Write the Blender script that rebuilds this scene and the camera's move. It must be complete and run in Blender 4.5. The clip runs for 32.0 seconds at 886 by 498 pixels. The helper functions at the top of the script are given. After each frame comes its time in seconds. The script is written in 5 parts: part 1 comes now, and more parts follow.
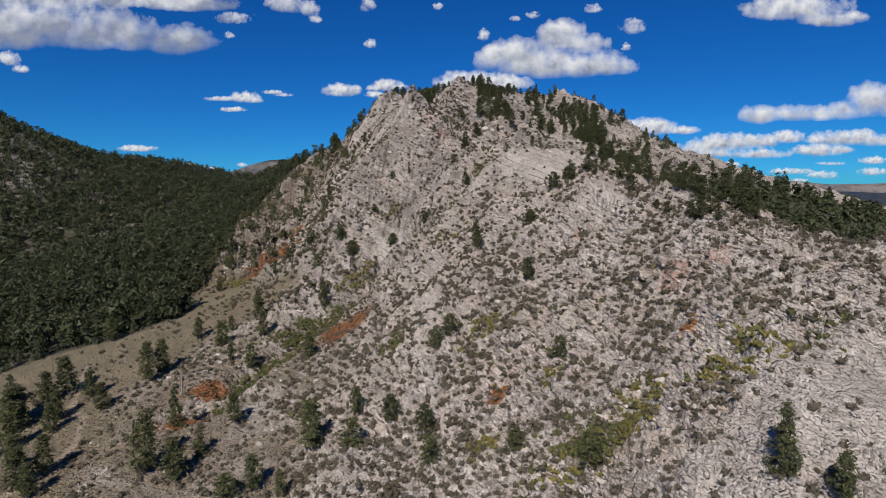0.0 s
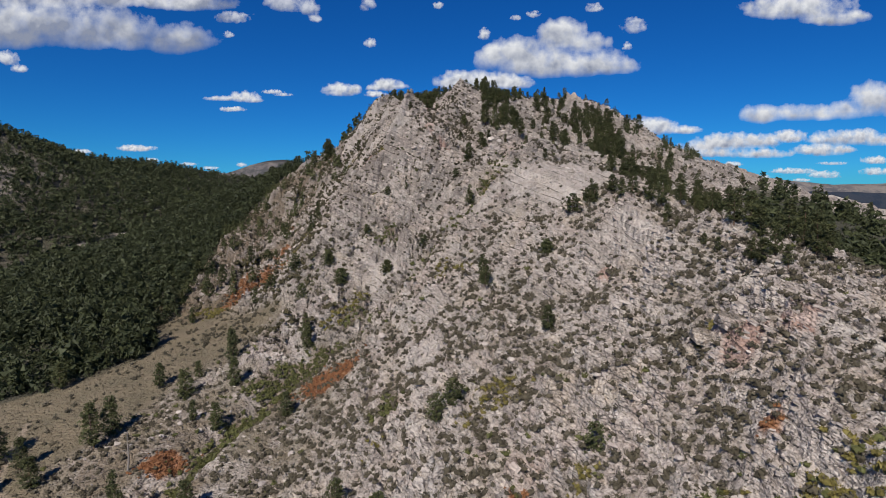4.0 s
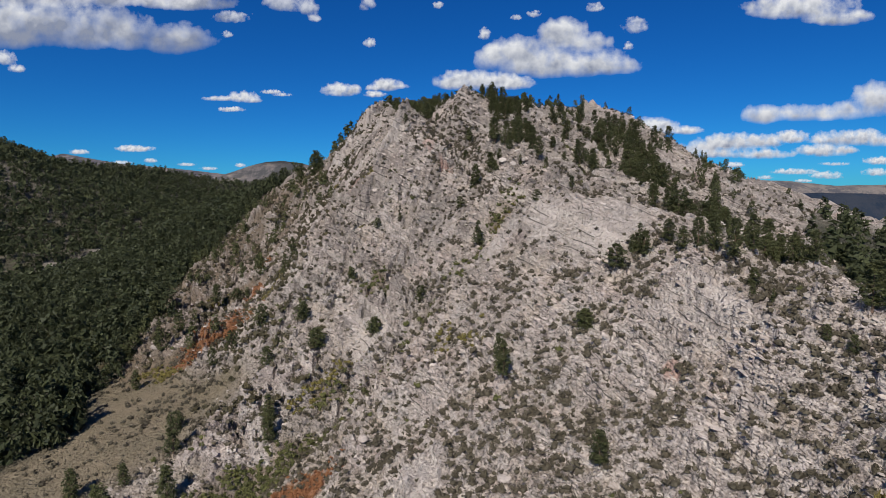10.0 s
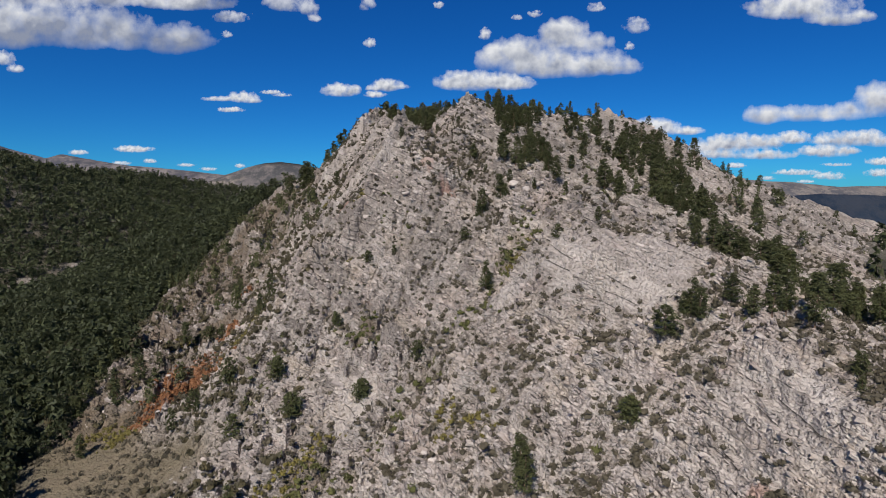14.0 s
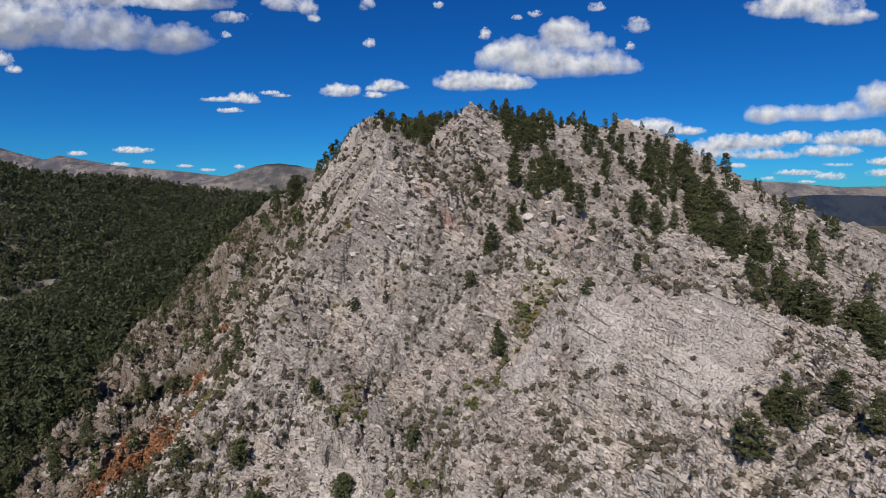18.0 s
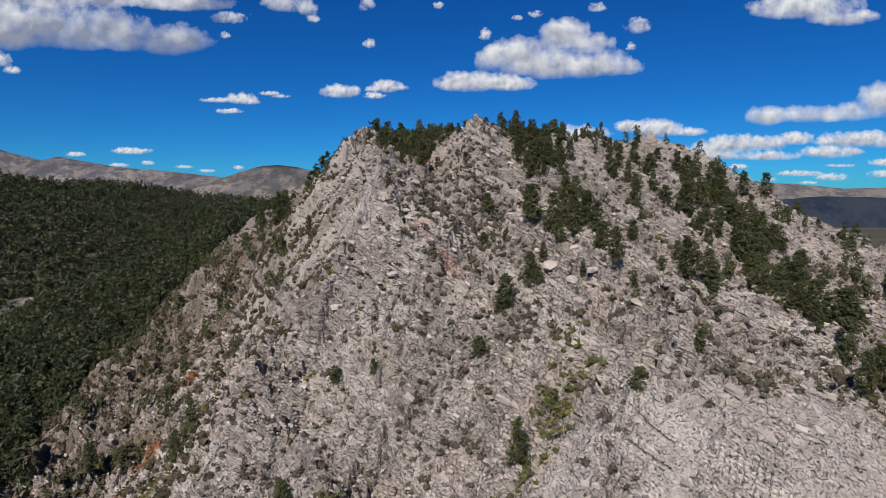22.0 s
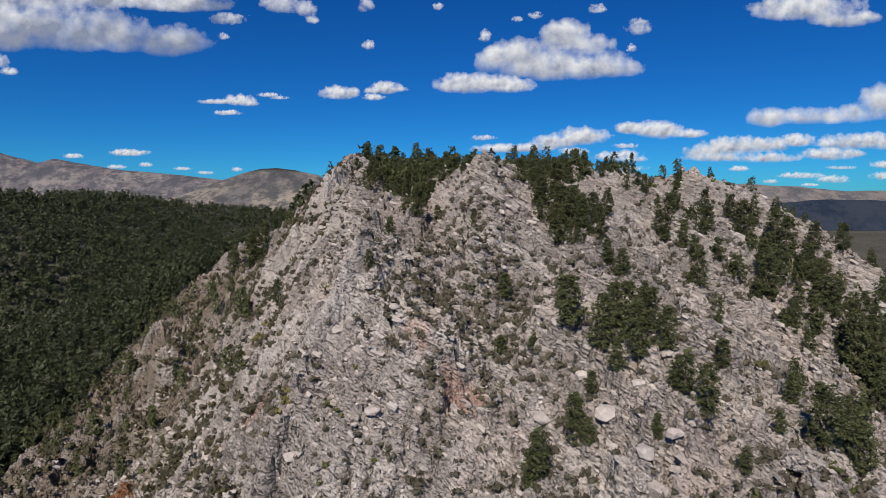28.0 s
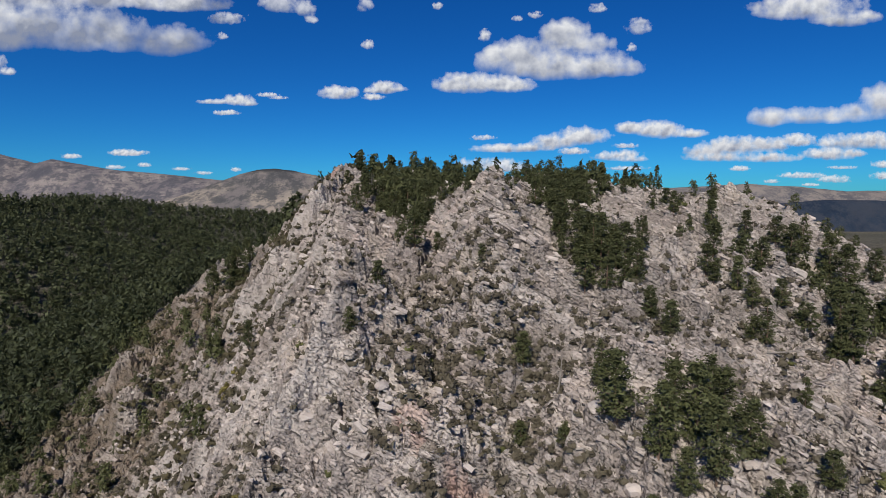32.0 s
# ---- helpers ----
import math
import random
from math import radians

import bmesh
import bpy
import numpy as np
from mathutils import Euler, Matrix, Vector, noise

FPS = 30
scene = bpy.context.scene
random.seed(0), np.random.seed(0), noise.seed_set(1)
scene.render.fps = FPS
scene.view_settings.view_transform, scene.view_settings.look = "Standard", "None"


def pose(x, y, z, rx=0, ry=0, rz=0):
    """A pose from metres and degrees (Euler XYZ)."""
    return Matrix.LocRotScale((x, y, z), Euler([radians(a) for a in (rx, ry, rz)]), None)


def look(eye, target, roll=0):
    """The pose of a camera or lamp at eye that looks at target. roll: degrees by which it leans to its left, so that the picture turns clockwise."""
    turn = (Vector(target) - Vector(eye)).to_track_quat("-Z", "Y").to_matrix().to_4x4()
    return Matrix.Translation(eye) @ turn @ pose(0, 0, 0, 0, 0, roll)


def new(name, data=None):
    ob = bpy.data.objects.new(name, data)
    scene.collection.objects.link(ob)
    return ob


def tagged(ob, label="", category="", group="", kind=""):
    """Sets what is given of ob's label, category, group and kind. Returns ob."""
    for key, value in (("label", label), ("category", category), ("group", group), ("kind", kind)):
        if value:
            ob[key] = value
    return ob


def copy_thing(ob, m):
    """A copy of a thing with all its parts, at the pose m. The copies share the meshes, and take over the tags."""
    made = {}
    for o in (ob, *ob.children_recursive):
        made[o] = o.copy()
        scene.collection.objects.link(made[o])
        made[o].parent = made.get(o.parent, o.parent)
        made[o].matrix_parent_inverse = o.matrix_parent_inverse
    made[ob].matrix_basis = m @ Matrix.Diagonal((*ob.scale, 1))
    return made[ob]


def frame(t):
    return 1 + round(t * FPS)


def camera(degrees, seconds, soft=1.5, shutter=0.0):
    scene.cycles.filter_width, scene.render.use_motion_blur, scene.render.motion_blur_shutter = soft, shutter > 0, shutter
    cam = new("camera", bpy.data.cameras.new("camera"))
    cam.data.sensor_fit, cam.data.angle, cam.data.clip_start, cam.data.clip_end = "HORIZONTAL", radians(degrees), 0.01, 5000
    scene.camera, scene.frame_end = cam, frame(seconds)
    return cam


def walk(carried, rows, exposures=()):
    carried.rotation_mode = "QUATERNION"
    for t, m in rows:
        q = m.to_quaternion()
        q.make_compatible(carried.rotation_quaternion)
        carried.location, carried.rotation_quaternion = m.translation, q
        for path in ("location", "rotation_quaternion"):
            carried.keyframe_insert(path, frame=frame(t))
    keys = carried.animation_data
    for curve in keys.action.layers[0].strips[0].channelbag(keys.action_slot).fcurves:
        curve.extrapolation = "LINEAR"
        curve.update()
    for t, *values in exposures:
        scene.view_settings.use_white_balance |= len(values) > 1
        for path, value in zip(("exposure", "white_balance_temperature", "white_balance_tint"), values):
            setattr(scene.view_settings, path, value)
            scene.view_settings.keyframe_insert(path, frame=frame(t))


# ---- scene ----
cam = camera(74.8, 32.0, soft=0.7)
METRES, EYE, TILT, LEAN, TURN = 150.0, 60.0, -5.4, 0.0, 0.0
ROWS = [
    (0.0, 0.0, 0.0, 0.0, 0.0, 0.0, 0.0),
    (0.5, -0.0002, 0.0152, 0.0055, 0.0, 0.01, -0.01),
    (1.0, -0.0004, 0.0303, 0.0111, 0.01, -0.01, -0.01),
    (1.5, -0.0006, 0.0455, 0.0166, 0.01, -0.01, -0.01),
    (2.0, -0.0006, 0.0607, 0.0221, 0.01, -0.02, -0.01),
    (2.5, -0.0009, 0.0757, 0.0278, 0.01, -0.04, -0.02),
    (3.0, -0.001, 0.0909, 0.0336, 0.02, -0.04, -0.0),
    (3.5, -0.0012, 0.106, 0.0393, 0.03, -0.06, 0.01),
    (5.5, -0.0019, 0.1656, 0.0609, 0.02, -0.04, -0.0),
    (6.0, -0.0022, 0.1806, 0.0665, 0.02, -0.05, -0.0),
    (6.5, -0.0024, 0.1956, 0.0721, 0.02, -0.06, -0.01),
    (7.0, -0.0025, 0.2107, 0.0778, 0.03, -0.08, -0.0),
    (7.5, -0.0028, 0.2257, 0.0833, 0.01, -0.08, -0.03),
    (8.0, -0.0028, 0.2408, 0.0888, 0.02, -0.08, -0.02),
    (8.5, -0.0029, 0.2559, 0.0944, 0.03, -0.09, -0.02),
    (9.0, -0.0031, 0.2709, 0.0998, 0.03, -0.08, -0.02),
    (9.5, -0.0034, 0.2861, 0.1054, 0.02, -0.07, -0.01),
    (10.0, -0.0037, 0.3011, 0.1109, 0.02, -0.08, -0.0),
    (10.5, -0.0037, 0.3163, 0.1165, 0.03, -0.07, -0.01),
    (11.0, -0.0039, 0.3314, 0.1225, 0.03, -0.09, -0.01),
    (11.5, -0.0043, 0.3463, 0.1285, 0.01, -0.09, -0.03),
    (12.0, -0.0044, 0.3613, 0.1347, 0.02, -0.1, -0.01),
    (12.5, -0.0045, 0.3766, 0.1407, 0.03, -0.08, -0.01),
    (13.0, -0.0049, 0.3916, 0.1468, 0.01, -0.08, -0.01),
    (13.5, -0.0049, 0.4068, 0.1528, 0.04, -0.08, 0.0),
    (14.0, -0.005, 0.4219, 0.1588, 0.05, -0.08, -0.02),
    (14.5, -0.0051, 0.4369, 0.1651, 0.05, -0.1, -0.0),
    (16.5, -0.0059, 0.4964, 0.1894, 0.04, -0.08, 0.04),
    (17.0, -0.0061, 0.5114, 0.1955, 0.04, -0.07, 0.03),
    (17.5, -0.0064, 0.5265, 0.2015, 0.03, -0.07, 0.03),
    (18.0, -0.0063, 0.5415, 0.2079, 0.06, -0.08, 0.05),
    (18.5, -0.0064, 0.5567, 0.214, 0.07, -0.07, 0.04),
    (19.0, -0.0064, 0.5718, 0.2199, 0.08, -0.06, 0.06),
    (19.5, -0.0068, 0.5867, 0.226, 0.07, -0.06, 0.06),
    (20.0, -0.007, 0.6017, 0.2321, 0.07, -0.06, 0.07),
    (20.5, -0.0071, 0.6167, 0.2382, 0.08, -0.06, 0.05),
    (21.0, -0.0075, 0.6316, 0.2442, 0.07, -0.05, 0.05),
    (21.5, -0.0076, 0.6464, 0.2499, 0.06, -0.03, 0.04),
    (22.0, -0.0078, 0.6613, 0.2562, 0.06, -0.05, 0.05),
    (22.5, -0.0078, 0.6766, 0.2619, 0.07, -0.03, 0.04),
    (23.0, -0.0083, 0.6914, 0.268, 0.05, -0.03, 0.05),
    (23.5, -0.0084, 0.7067, 0.2742, 0.05, -0.03, 0.05),
    (24.0, -0.0088, 0.7216, 0.2805, 0.03, 0.03, 0.04),
    (24.5, -0.009, 0.7363, 0.287, 0.04, 0.01, 0.05),
    (25.0, -0.009, 0.7506, 0.2935, 0.04, 0.05, 0.08),
    (25.5, -0.009, 0.7637, 0.3006, 0.04, -0.0, 0.11),
    (27.5, -0.0095, 0.8136, 0.3289, 0.02, 0.06, 0.04),
    (28.0, -0.0096, 0.8256, 0.3367, 0.02, 0.03, 0.04),
    (28.5, -0.0098, 0.838, 0.3442, 0.01, 0.03, 0.03),
    (29.0, -0.0097, 0.8503, 0.3518, 0.02, 0.0, 0.04),
    (29.5, -0.01, 0.8625, 0.3574, 0.02, 0.01, 0.05),
    (30.0, -0.0102, 0.8752, 0.3616, 0.01, 0.0, 0.02),
    (30.5, -0.0103, 0.8879, 0.3649, 0.0, -0.0, 0.03),
    (31.0, -0.0107, 0.9006, 0.3676, -0.02, 0.01, 0.06),
    (31.5, -0.011, 0.9132, 0.3698, -0.03, -0.03, 0.07),
    (32.0, -0.0109, 0.9257, 0.3709, -0.01, 0.0, 0.08),
]
walk(cam, [(t, pose(0, 0, EYE, TILT, LEAN, TURN) @ pose(METRES * x, METRES * y, METRES * z, 90 + pitch, roll, yaw)) for t, x, y, z, yaw, pitch, roll in ROWS])
scene.view_settings.exposure = 0.45

# ---- daylight: autumn sun from behind the drone, a little to its left ----
SUN = Vector((-0.27, -0.86, 0.82)).normalized()
world = bpy.data.worlds.new("world")
scene.world = world
world.use_nodes = True
wn, wl = world.node_tree.nodes, world.node_tree.links
sky = wn.new("ShaderNodeTexSky")
sky.sky_type, sky.sun_disc = "NISHITA", False
sky.sun_elevation = math.asin(SUN.z)
sky.sun_rotation = math.atan2(SUN.x, SUN.y)
sky.altitude, sky.air_density, sky.dust_density, sky.ozone_density = 2400, 1.0, 0.4, 1.2
vivid, tint = wn.new("ShaderNodeHueSaturation"), wn.new("ShaderNodeMix")
vivid.inputs["Saturation"].default_value = 1.3
tint.data_type, tint.blend_type = "RGBA", "MULTIPLY"
tint.inputs[0].default_value, tint.inputs[7].default_value = 1.0, (0.14, 0.77, 1.42, 1)
wl.new(sky.outputs[0], vivid.inputs["Color"])
wl.new(vivid.outputs[0], tint.inputs[6])
wl.new(tint.outputs[2], wn["Background"].inputs[0])
wn["Background"].inputs[1].default_value = 0.040
lamp = bpy.data.lights.new("sun", "SUN")
lamp.energy, lamp.angle, lamp.color = 3.95, radians(0.53), (1.0, 0.94, 0.85)
sun = new("sun", lamp)
sun.matrix_world = look(SUN * 500, (0, 0, 0))

# ---- tools ----
def material(name):
    m = bpy.data.materials.new(name)
    m.use_nodes = True
    return m, m.node_tree.nodes, m.node_tree.links


def mixed(n, l, factor, a, b, mode="MIX"):
    """A colour mix; factor, a and b are sockets or values."""
    node = n.new("ShaderNodeMix")
    node.data_type, node.blend_type = "RGBA", mode
    for socket, value in ((node.inputs[0], factor), (node.inputs[6], a), (node.inputs[7], b)):
        if isinstance(value, bpy.types.NodeSocket):
            l.new(value, socket)
        elif isinstance(value, (int, float)):
            socket.default_value = value
        else:
            socket.default_value = (*value, 1)
    return node.outputs[2]


def grain(n, l, scale, detail=4.0, rough=0.6, stretch=(1, 1, 1), turn=(0, 0, 0)):
    """Noise in metres."""
    tex, mapping, noise_node = n.new("ShaderNodeNewGeometry"), n.new("ShaderNodeMapping"), n.new("ShaderNodeTexNoise")
    mapping.vector_type = "TEXTURE"
    mapping.inputs[3].default_value = [1 / a for a in stretch]
    mapping.inputs[2].default_value = [radians(a) for a in turn]
    l.new(tex.outputs["Position"], mapping.inputs[0])
    l.new(mapping.outputs[0], noise_node.inputs["Vector"])
    noise_node.inputs["Scale"].default_value = scale
    noise_node.inputs["Detail"].default_value = detail
    noise_node.inputs["Roughness"].default_value = rough
    return noise_node.outputs[0]


def span(n, l, value, low, high, to_low=0.0, to_high=1.0):
    node = n.new("ShaderNodeMapRange")
    l.new(value, node.inputs[0])
    for i, v in zip((1, 2, 3, 4), (low, high, to_low, to_high)):
        node.inputs[i].default_value = v
    return node.outputs[0]


def raised(n, l, bsdf, height, distance, strength=1.0, under=None):
    bump = n.new("ShaderNodeBump")
    bump.inputs["Distance"].default_value, bump.invert = abs(distance), distance < 0
    if isinstance(strength, bpy.types.NodeSocket):
        l.new(strength, bump.inputs["Strength"])
    else:
        bump.inputs["Strength"].default_value = strength
    l.new(height, bump.inputs["Height"])
    if under:
        l.new(under, bump.inputs["Normal"])
    if bsdf:
        l.new(bump.outputs[0], bsdf.inputs["Normal"])
    return bump.outputs[0]


def sheet(name, verts, faces, mat, smooth=False, parent=None, label=""):
    """One mesh object from arrays of vertices and of faces that all have the same number of corners."""
    verts, faces = np.asarray(verts, dtype=np.float32), np.asarray(faces, dtype=np.int32)
    me = bpy.data.meshes.new(name)
    me.vertices.add(len(verts))
    me.vertices.foreach_set("co", verts.ravel())
    k = faces.shape[1]
    me.loops.add(faces.size)
    me.loops.foreach_set("vertex_index", faces.ravel())
    me.polygons.add(len(faces))
    me.polygons.foreach_set("loop_start", np.arange(0, faces.size, k, dtype=np.int32))
    me.polygons.foreach_set("use_smooth", np.full(len(faces), smooth))
    me.update(calc_edges=True)
    me.validate()
    me.materials.append(mat)
    ob = new(name, me)
    if parent:
        ob.parent = parent
    if label:
        ob["label"] = label
    return ob


def grid_faces(nx, ny):
    i = np.arange(nx * ny).reshape(ny, nx)
    return np.stack([i[:-1, :-1], i[:-1, 1:], i[1:, 1:], i[1:, :-1]], -1).reshape(-1, 4)


def layer(ob, name, values):
    """A number for each vertex, which says what covers the ground there."""
    ob.data.attributes.new(name, "FLOAT", "POINT").data.foreach_set("value", np.asarray(values, dtype=np.float32).ravel())


rng = np.random.default_rng(7)
PERM = rng.permutation(512)
ANGLES = rng.uniform(0, 2 * np.pi, 512)


def perlin(x, y):
    """Gradient noise, about -0.7 to 0.7."""
    xi, yi = np.floor(x).astype(int), np.floor(y).astype(int)
    fx, fy = x - xi, y - yi
    u, v = fx * fx * fx * (fx * (fx * 6 - 15) + 10), fy * fy * fy * (fy * (fy * 6 - 15) + 10)

    def corner(i, j):
        a = ANGLES[(PERM[(xi + i) % 512] + yi + j) % 512]
        return np.cos(a) * (fx - i) + np.sin(a) * (fy - j)

    low = corner(0, 0) * (1 - u) + corner(1, 0) * u
    high = corner(0, 1) * (1 - u) + corner(1, 1) * u
    return low * (1 - v) + high * v


def fractal(x, y, octaves=4, gain=0.5):
    total, size = 0.0, 1.0
    for i in range(octaves):
        total = total + size * perlin(x * 2 ** i + 17.3 * i, y * 2 ** i - 9.1 * i)
        size *= gain
    return total


def crags(x, y, octaves=3):
    """Sharp-crested noise, mean about 0."""
    total, size = 0.0, 1.0
    for i in range(octaves):
        total = total + size * (0.55 - 2 * np.abs(perlin(x * 2 ** i + 31.7 * i, y * 2 ** i + 5.9 * i)))
        size *= 0.5
    return total


def ramp(v, low, high):
    v = np.clip((v - low) / (high - low), 0, 1)
    return v * v * (3 - 2 * v)

# ---- materials ----
def attribute(n, name):
    node = n.new("ShaderNodeAttribute")
    node.attribute_name = name
    return node.outputs["Fac"]


def rubble(n, l, scale, feature, stretch=(0.85, 1, 1.25), turn=(12, 32, 20)):
    """Broken pieces of about 1 / scale metres: a random value for each, or the way to its edge."""
    tex, mapping, cells = n.new("ShaderNodeNewGeometry"), n.new("ShaderNodeMapping"), n.new("ShaderNodeTexVoronoi")
    wobble, add = n.new("ShaderNodeTexNoise"), n.new("ShaderNodeMix")
    wobble.inputs["Scale"].default_value, wobble.inputs["Detail"].default_value = 0.8 * scale, 3
    add.data_type, add.blend_type = "RGBA", "LINEAR_LIGHT"
    add.inputs[0].default_value = 0.35 / scale
    mapping.vector_type = "TEXTURE"
    mapping.inputs[3].default_value = [1 / a for a in stretch]
    mapping.inputs[2].default_value = [radians(a) for a in turn]
    l.new(tex.outputs["Position"], wobble.inputs["Vector"])
    l.new(tex.outputs["Position"], add.inputs[6])
    l.new(wobble.outputs["Color"], add.inputs[7])
    l.new(add.outputs[2], mapping.inputs[0])
    l.new(mapping.outputs[0], cells.inputs["Vector"])
    cells.feature = "F1" if feature == "PYRAMID" else feature
    if feature == "PYRAMID":
        cells.distance = "MANHATTAN"
    cells.inputs["Scale"].default_value = scale
    if feature != "F1":
        return cells.outputs["Distance"]
    split = n.new("ShaderNodeSeparateXYZ")
    l.new(cells.outputs["Color"], split.inputs[0])
    return split.outputs[0]


def strata(n, l, period, shift):
    """Tilted rock layers: a sawtooth of ledges, a random value for each layer, and the dark parting between two of them."""
    geo, dot, saw, step, chance = (n.new("ShaderNode" + k) for k in ("NewGeometry", "VectorMath", "Math", "Math", "TexWhiteNoise"))
    dot.operation = "DOT_PRODUCT"
    l.new(geo.outputs["Position"], dot.inputs[0])
    dot.inputs[1].default_value = (0.40 / period, -0.10 / period, 0.90 / period)
    total = dot.outputs["Value"]
    for scale, reach in ((0.02, 6.0), (0.13, 1.1), (1.2, 0.14)):
        add = n.new("ShaderNodeMath")
        add.operation = "MULTIPLY_ADD"
        l.new(grain(n, l, scale, 3, 0.5), add.inputs[0])
        add.inputs[1].default_value = reach / period ** 0.5
        l.new(total, add.inputs[2])
        total = add.outputs[0]
    saw.operation, step.operation, chance.noise_dimensions = "FRACT", "FLOOR", "1D"
    l.new(total, saw.inputs[0])
    l.new(total, step.inputs[0])
    l.new(step.outputs[0], chance.inputs["W"])
    parting = n.new("ShaderNodeMath")
    parting.operation = "MULTIPLY"
    l.new(span(n, l, saw.outputs[0], 0.86, 0.98), parting.inputs[0])
    l.new(span(n, l, grain(n, l, 0.26, 4, 0.6, turn=(shift, 30, 0)), 0.47, 0.56), parting.inputs[1])
    return saw.outputs[0], chance.outputs["Value"], parting.outputs[0]


def rock_colour(n, l):
    """Pale pinkish-grey gneiss with darker lichen, bleached faces and rusty streaks, in thin tilted layers."""
    tint = mixed(n, l, span(n, l, grain(n, l, 0.07, 5), 0.38, 0.62), (0.41, 0.35, 0.31), (0.53, 0.46, 0.415))
    tint = mixed(n, l, span(n, l, rubble(n, l, 1.3, "F1"), 0.55, 1.0, 0, 0.7), tint, (0.64, 0.565, 0.51))
    tint = mixed(n, l, span(n, l, rubble(n, l, 2.7, "F1", (0.8, 1, 1.35)), 0.40, 0.0, 0, 0.7), tint, (0.19, 0.165, 0.15))
    tint = mixed(n, l, span(n, l, grain(n, l, 0.35, 6, 0.75), 0.54, 0.68, 0, 0.5), tint, (0.26, 0.235, 0.215))
    tint = mixed(n, l, span(n, l, grain(n, l, 0.055, 6, 0.7), 0.57, 0.69, 0, 0.5), tint, (0.47, 0.30, 0.225))
    tint = mixed(n, l, span(n, l, grain(n, l, 2.2, 6, 0.75, (0.85, 1, 1.3), (12, 32, 20)), 0.55, 0.62, 0, 0.5), tint, (0.12, 0.10, 0.092))
    for period, shift, share in ((0.62, 7, 0.2),):
        _, bed, parting = strata(n, l, period, shift)
        tint = mixed(n, l, span(n, l, bed, 0.6, 1.0, 0, 0.4), tint, (0.64, 0.56, 0.505))
        tint = mixed(n, l, span(n, l, bed, 0.35, 0.0, 0, 0.4), tint, (0.31, 0.265, 0.24))
        tint = mixed(n, l, span(n, l, parting, 0, 1, 0, share + 0.25), tint, (0.075, 0.065, 0.06))
    # Joints in the rock; the shade inside them is part of their dark colour.
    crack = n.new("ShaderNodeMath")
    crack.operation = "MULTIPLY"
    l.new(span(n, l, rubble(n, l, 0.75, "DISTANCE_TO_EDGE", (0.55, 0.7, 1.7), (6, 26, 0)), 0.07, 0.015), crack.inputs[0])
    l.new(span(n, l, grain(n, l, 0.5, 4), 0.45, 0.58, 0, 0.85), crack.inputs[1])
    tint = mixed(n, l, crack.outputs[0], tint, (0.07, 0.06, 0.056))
    tint = mixed(n, l, span(n, l, grain(n, l, 0.6, 3, 0.55, (0.5, 0.5, 2.2), (4, 24, 0)), 0.5, 0.38, 0, 0.45), tint, (0.68, 0.60, 0.545))
    tint = mixed(n, l, span(n, l, grain(n, l, 0.09, 4, 0.6), 0.52, 0.66, 0, 0.35), tint, (0.55, 0.43, 0.385))
    tint = mixed(n, l, span(n, l, grain(n, l, 0.13, 5, 0.65, turn=(40, 10, 70)), 0.53, 0.64, 0, 0.4), tint, (0.53, 0.43, 0.32))
    tint = mixed(n, l, span(n, l, grain(n, l, 0.11, 5, 0.65, turn=(10, 50, 20)), 0.54, 0.66, 0, 0.45), tint, (0.36, 0.335, 0.315))
    return tint


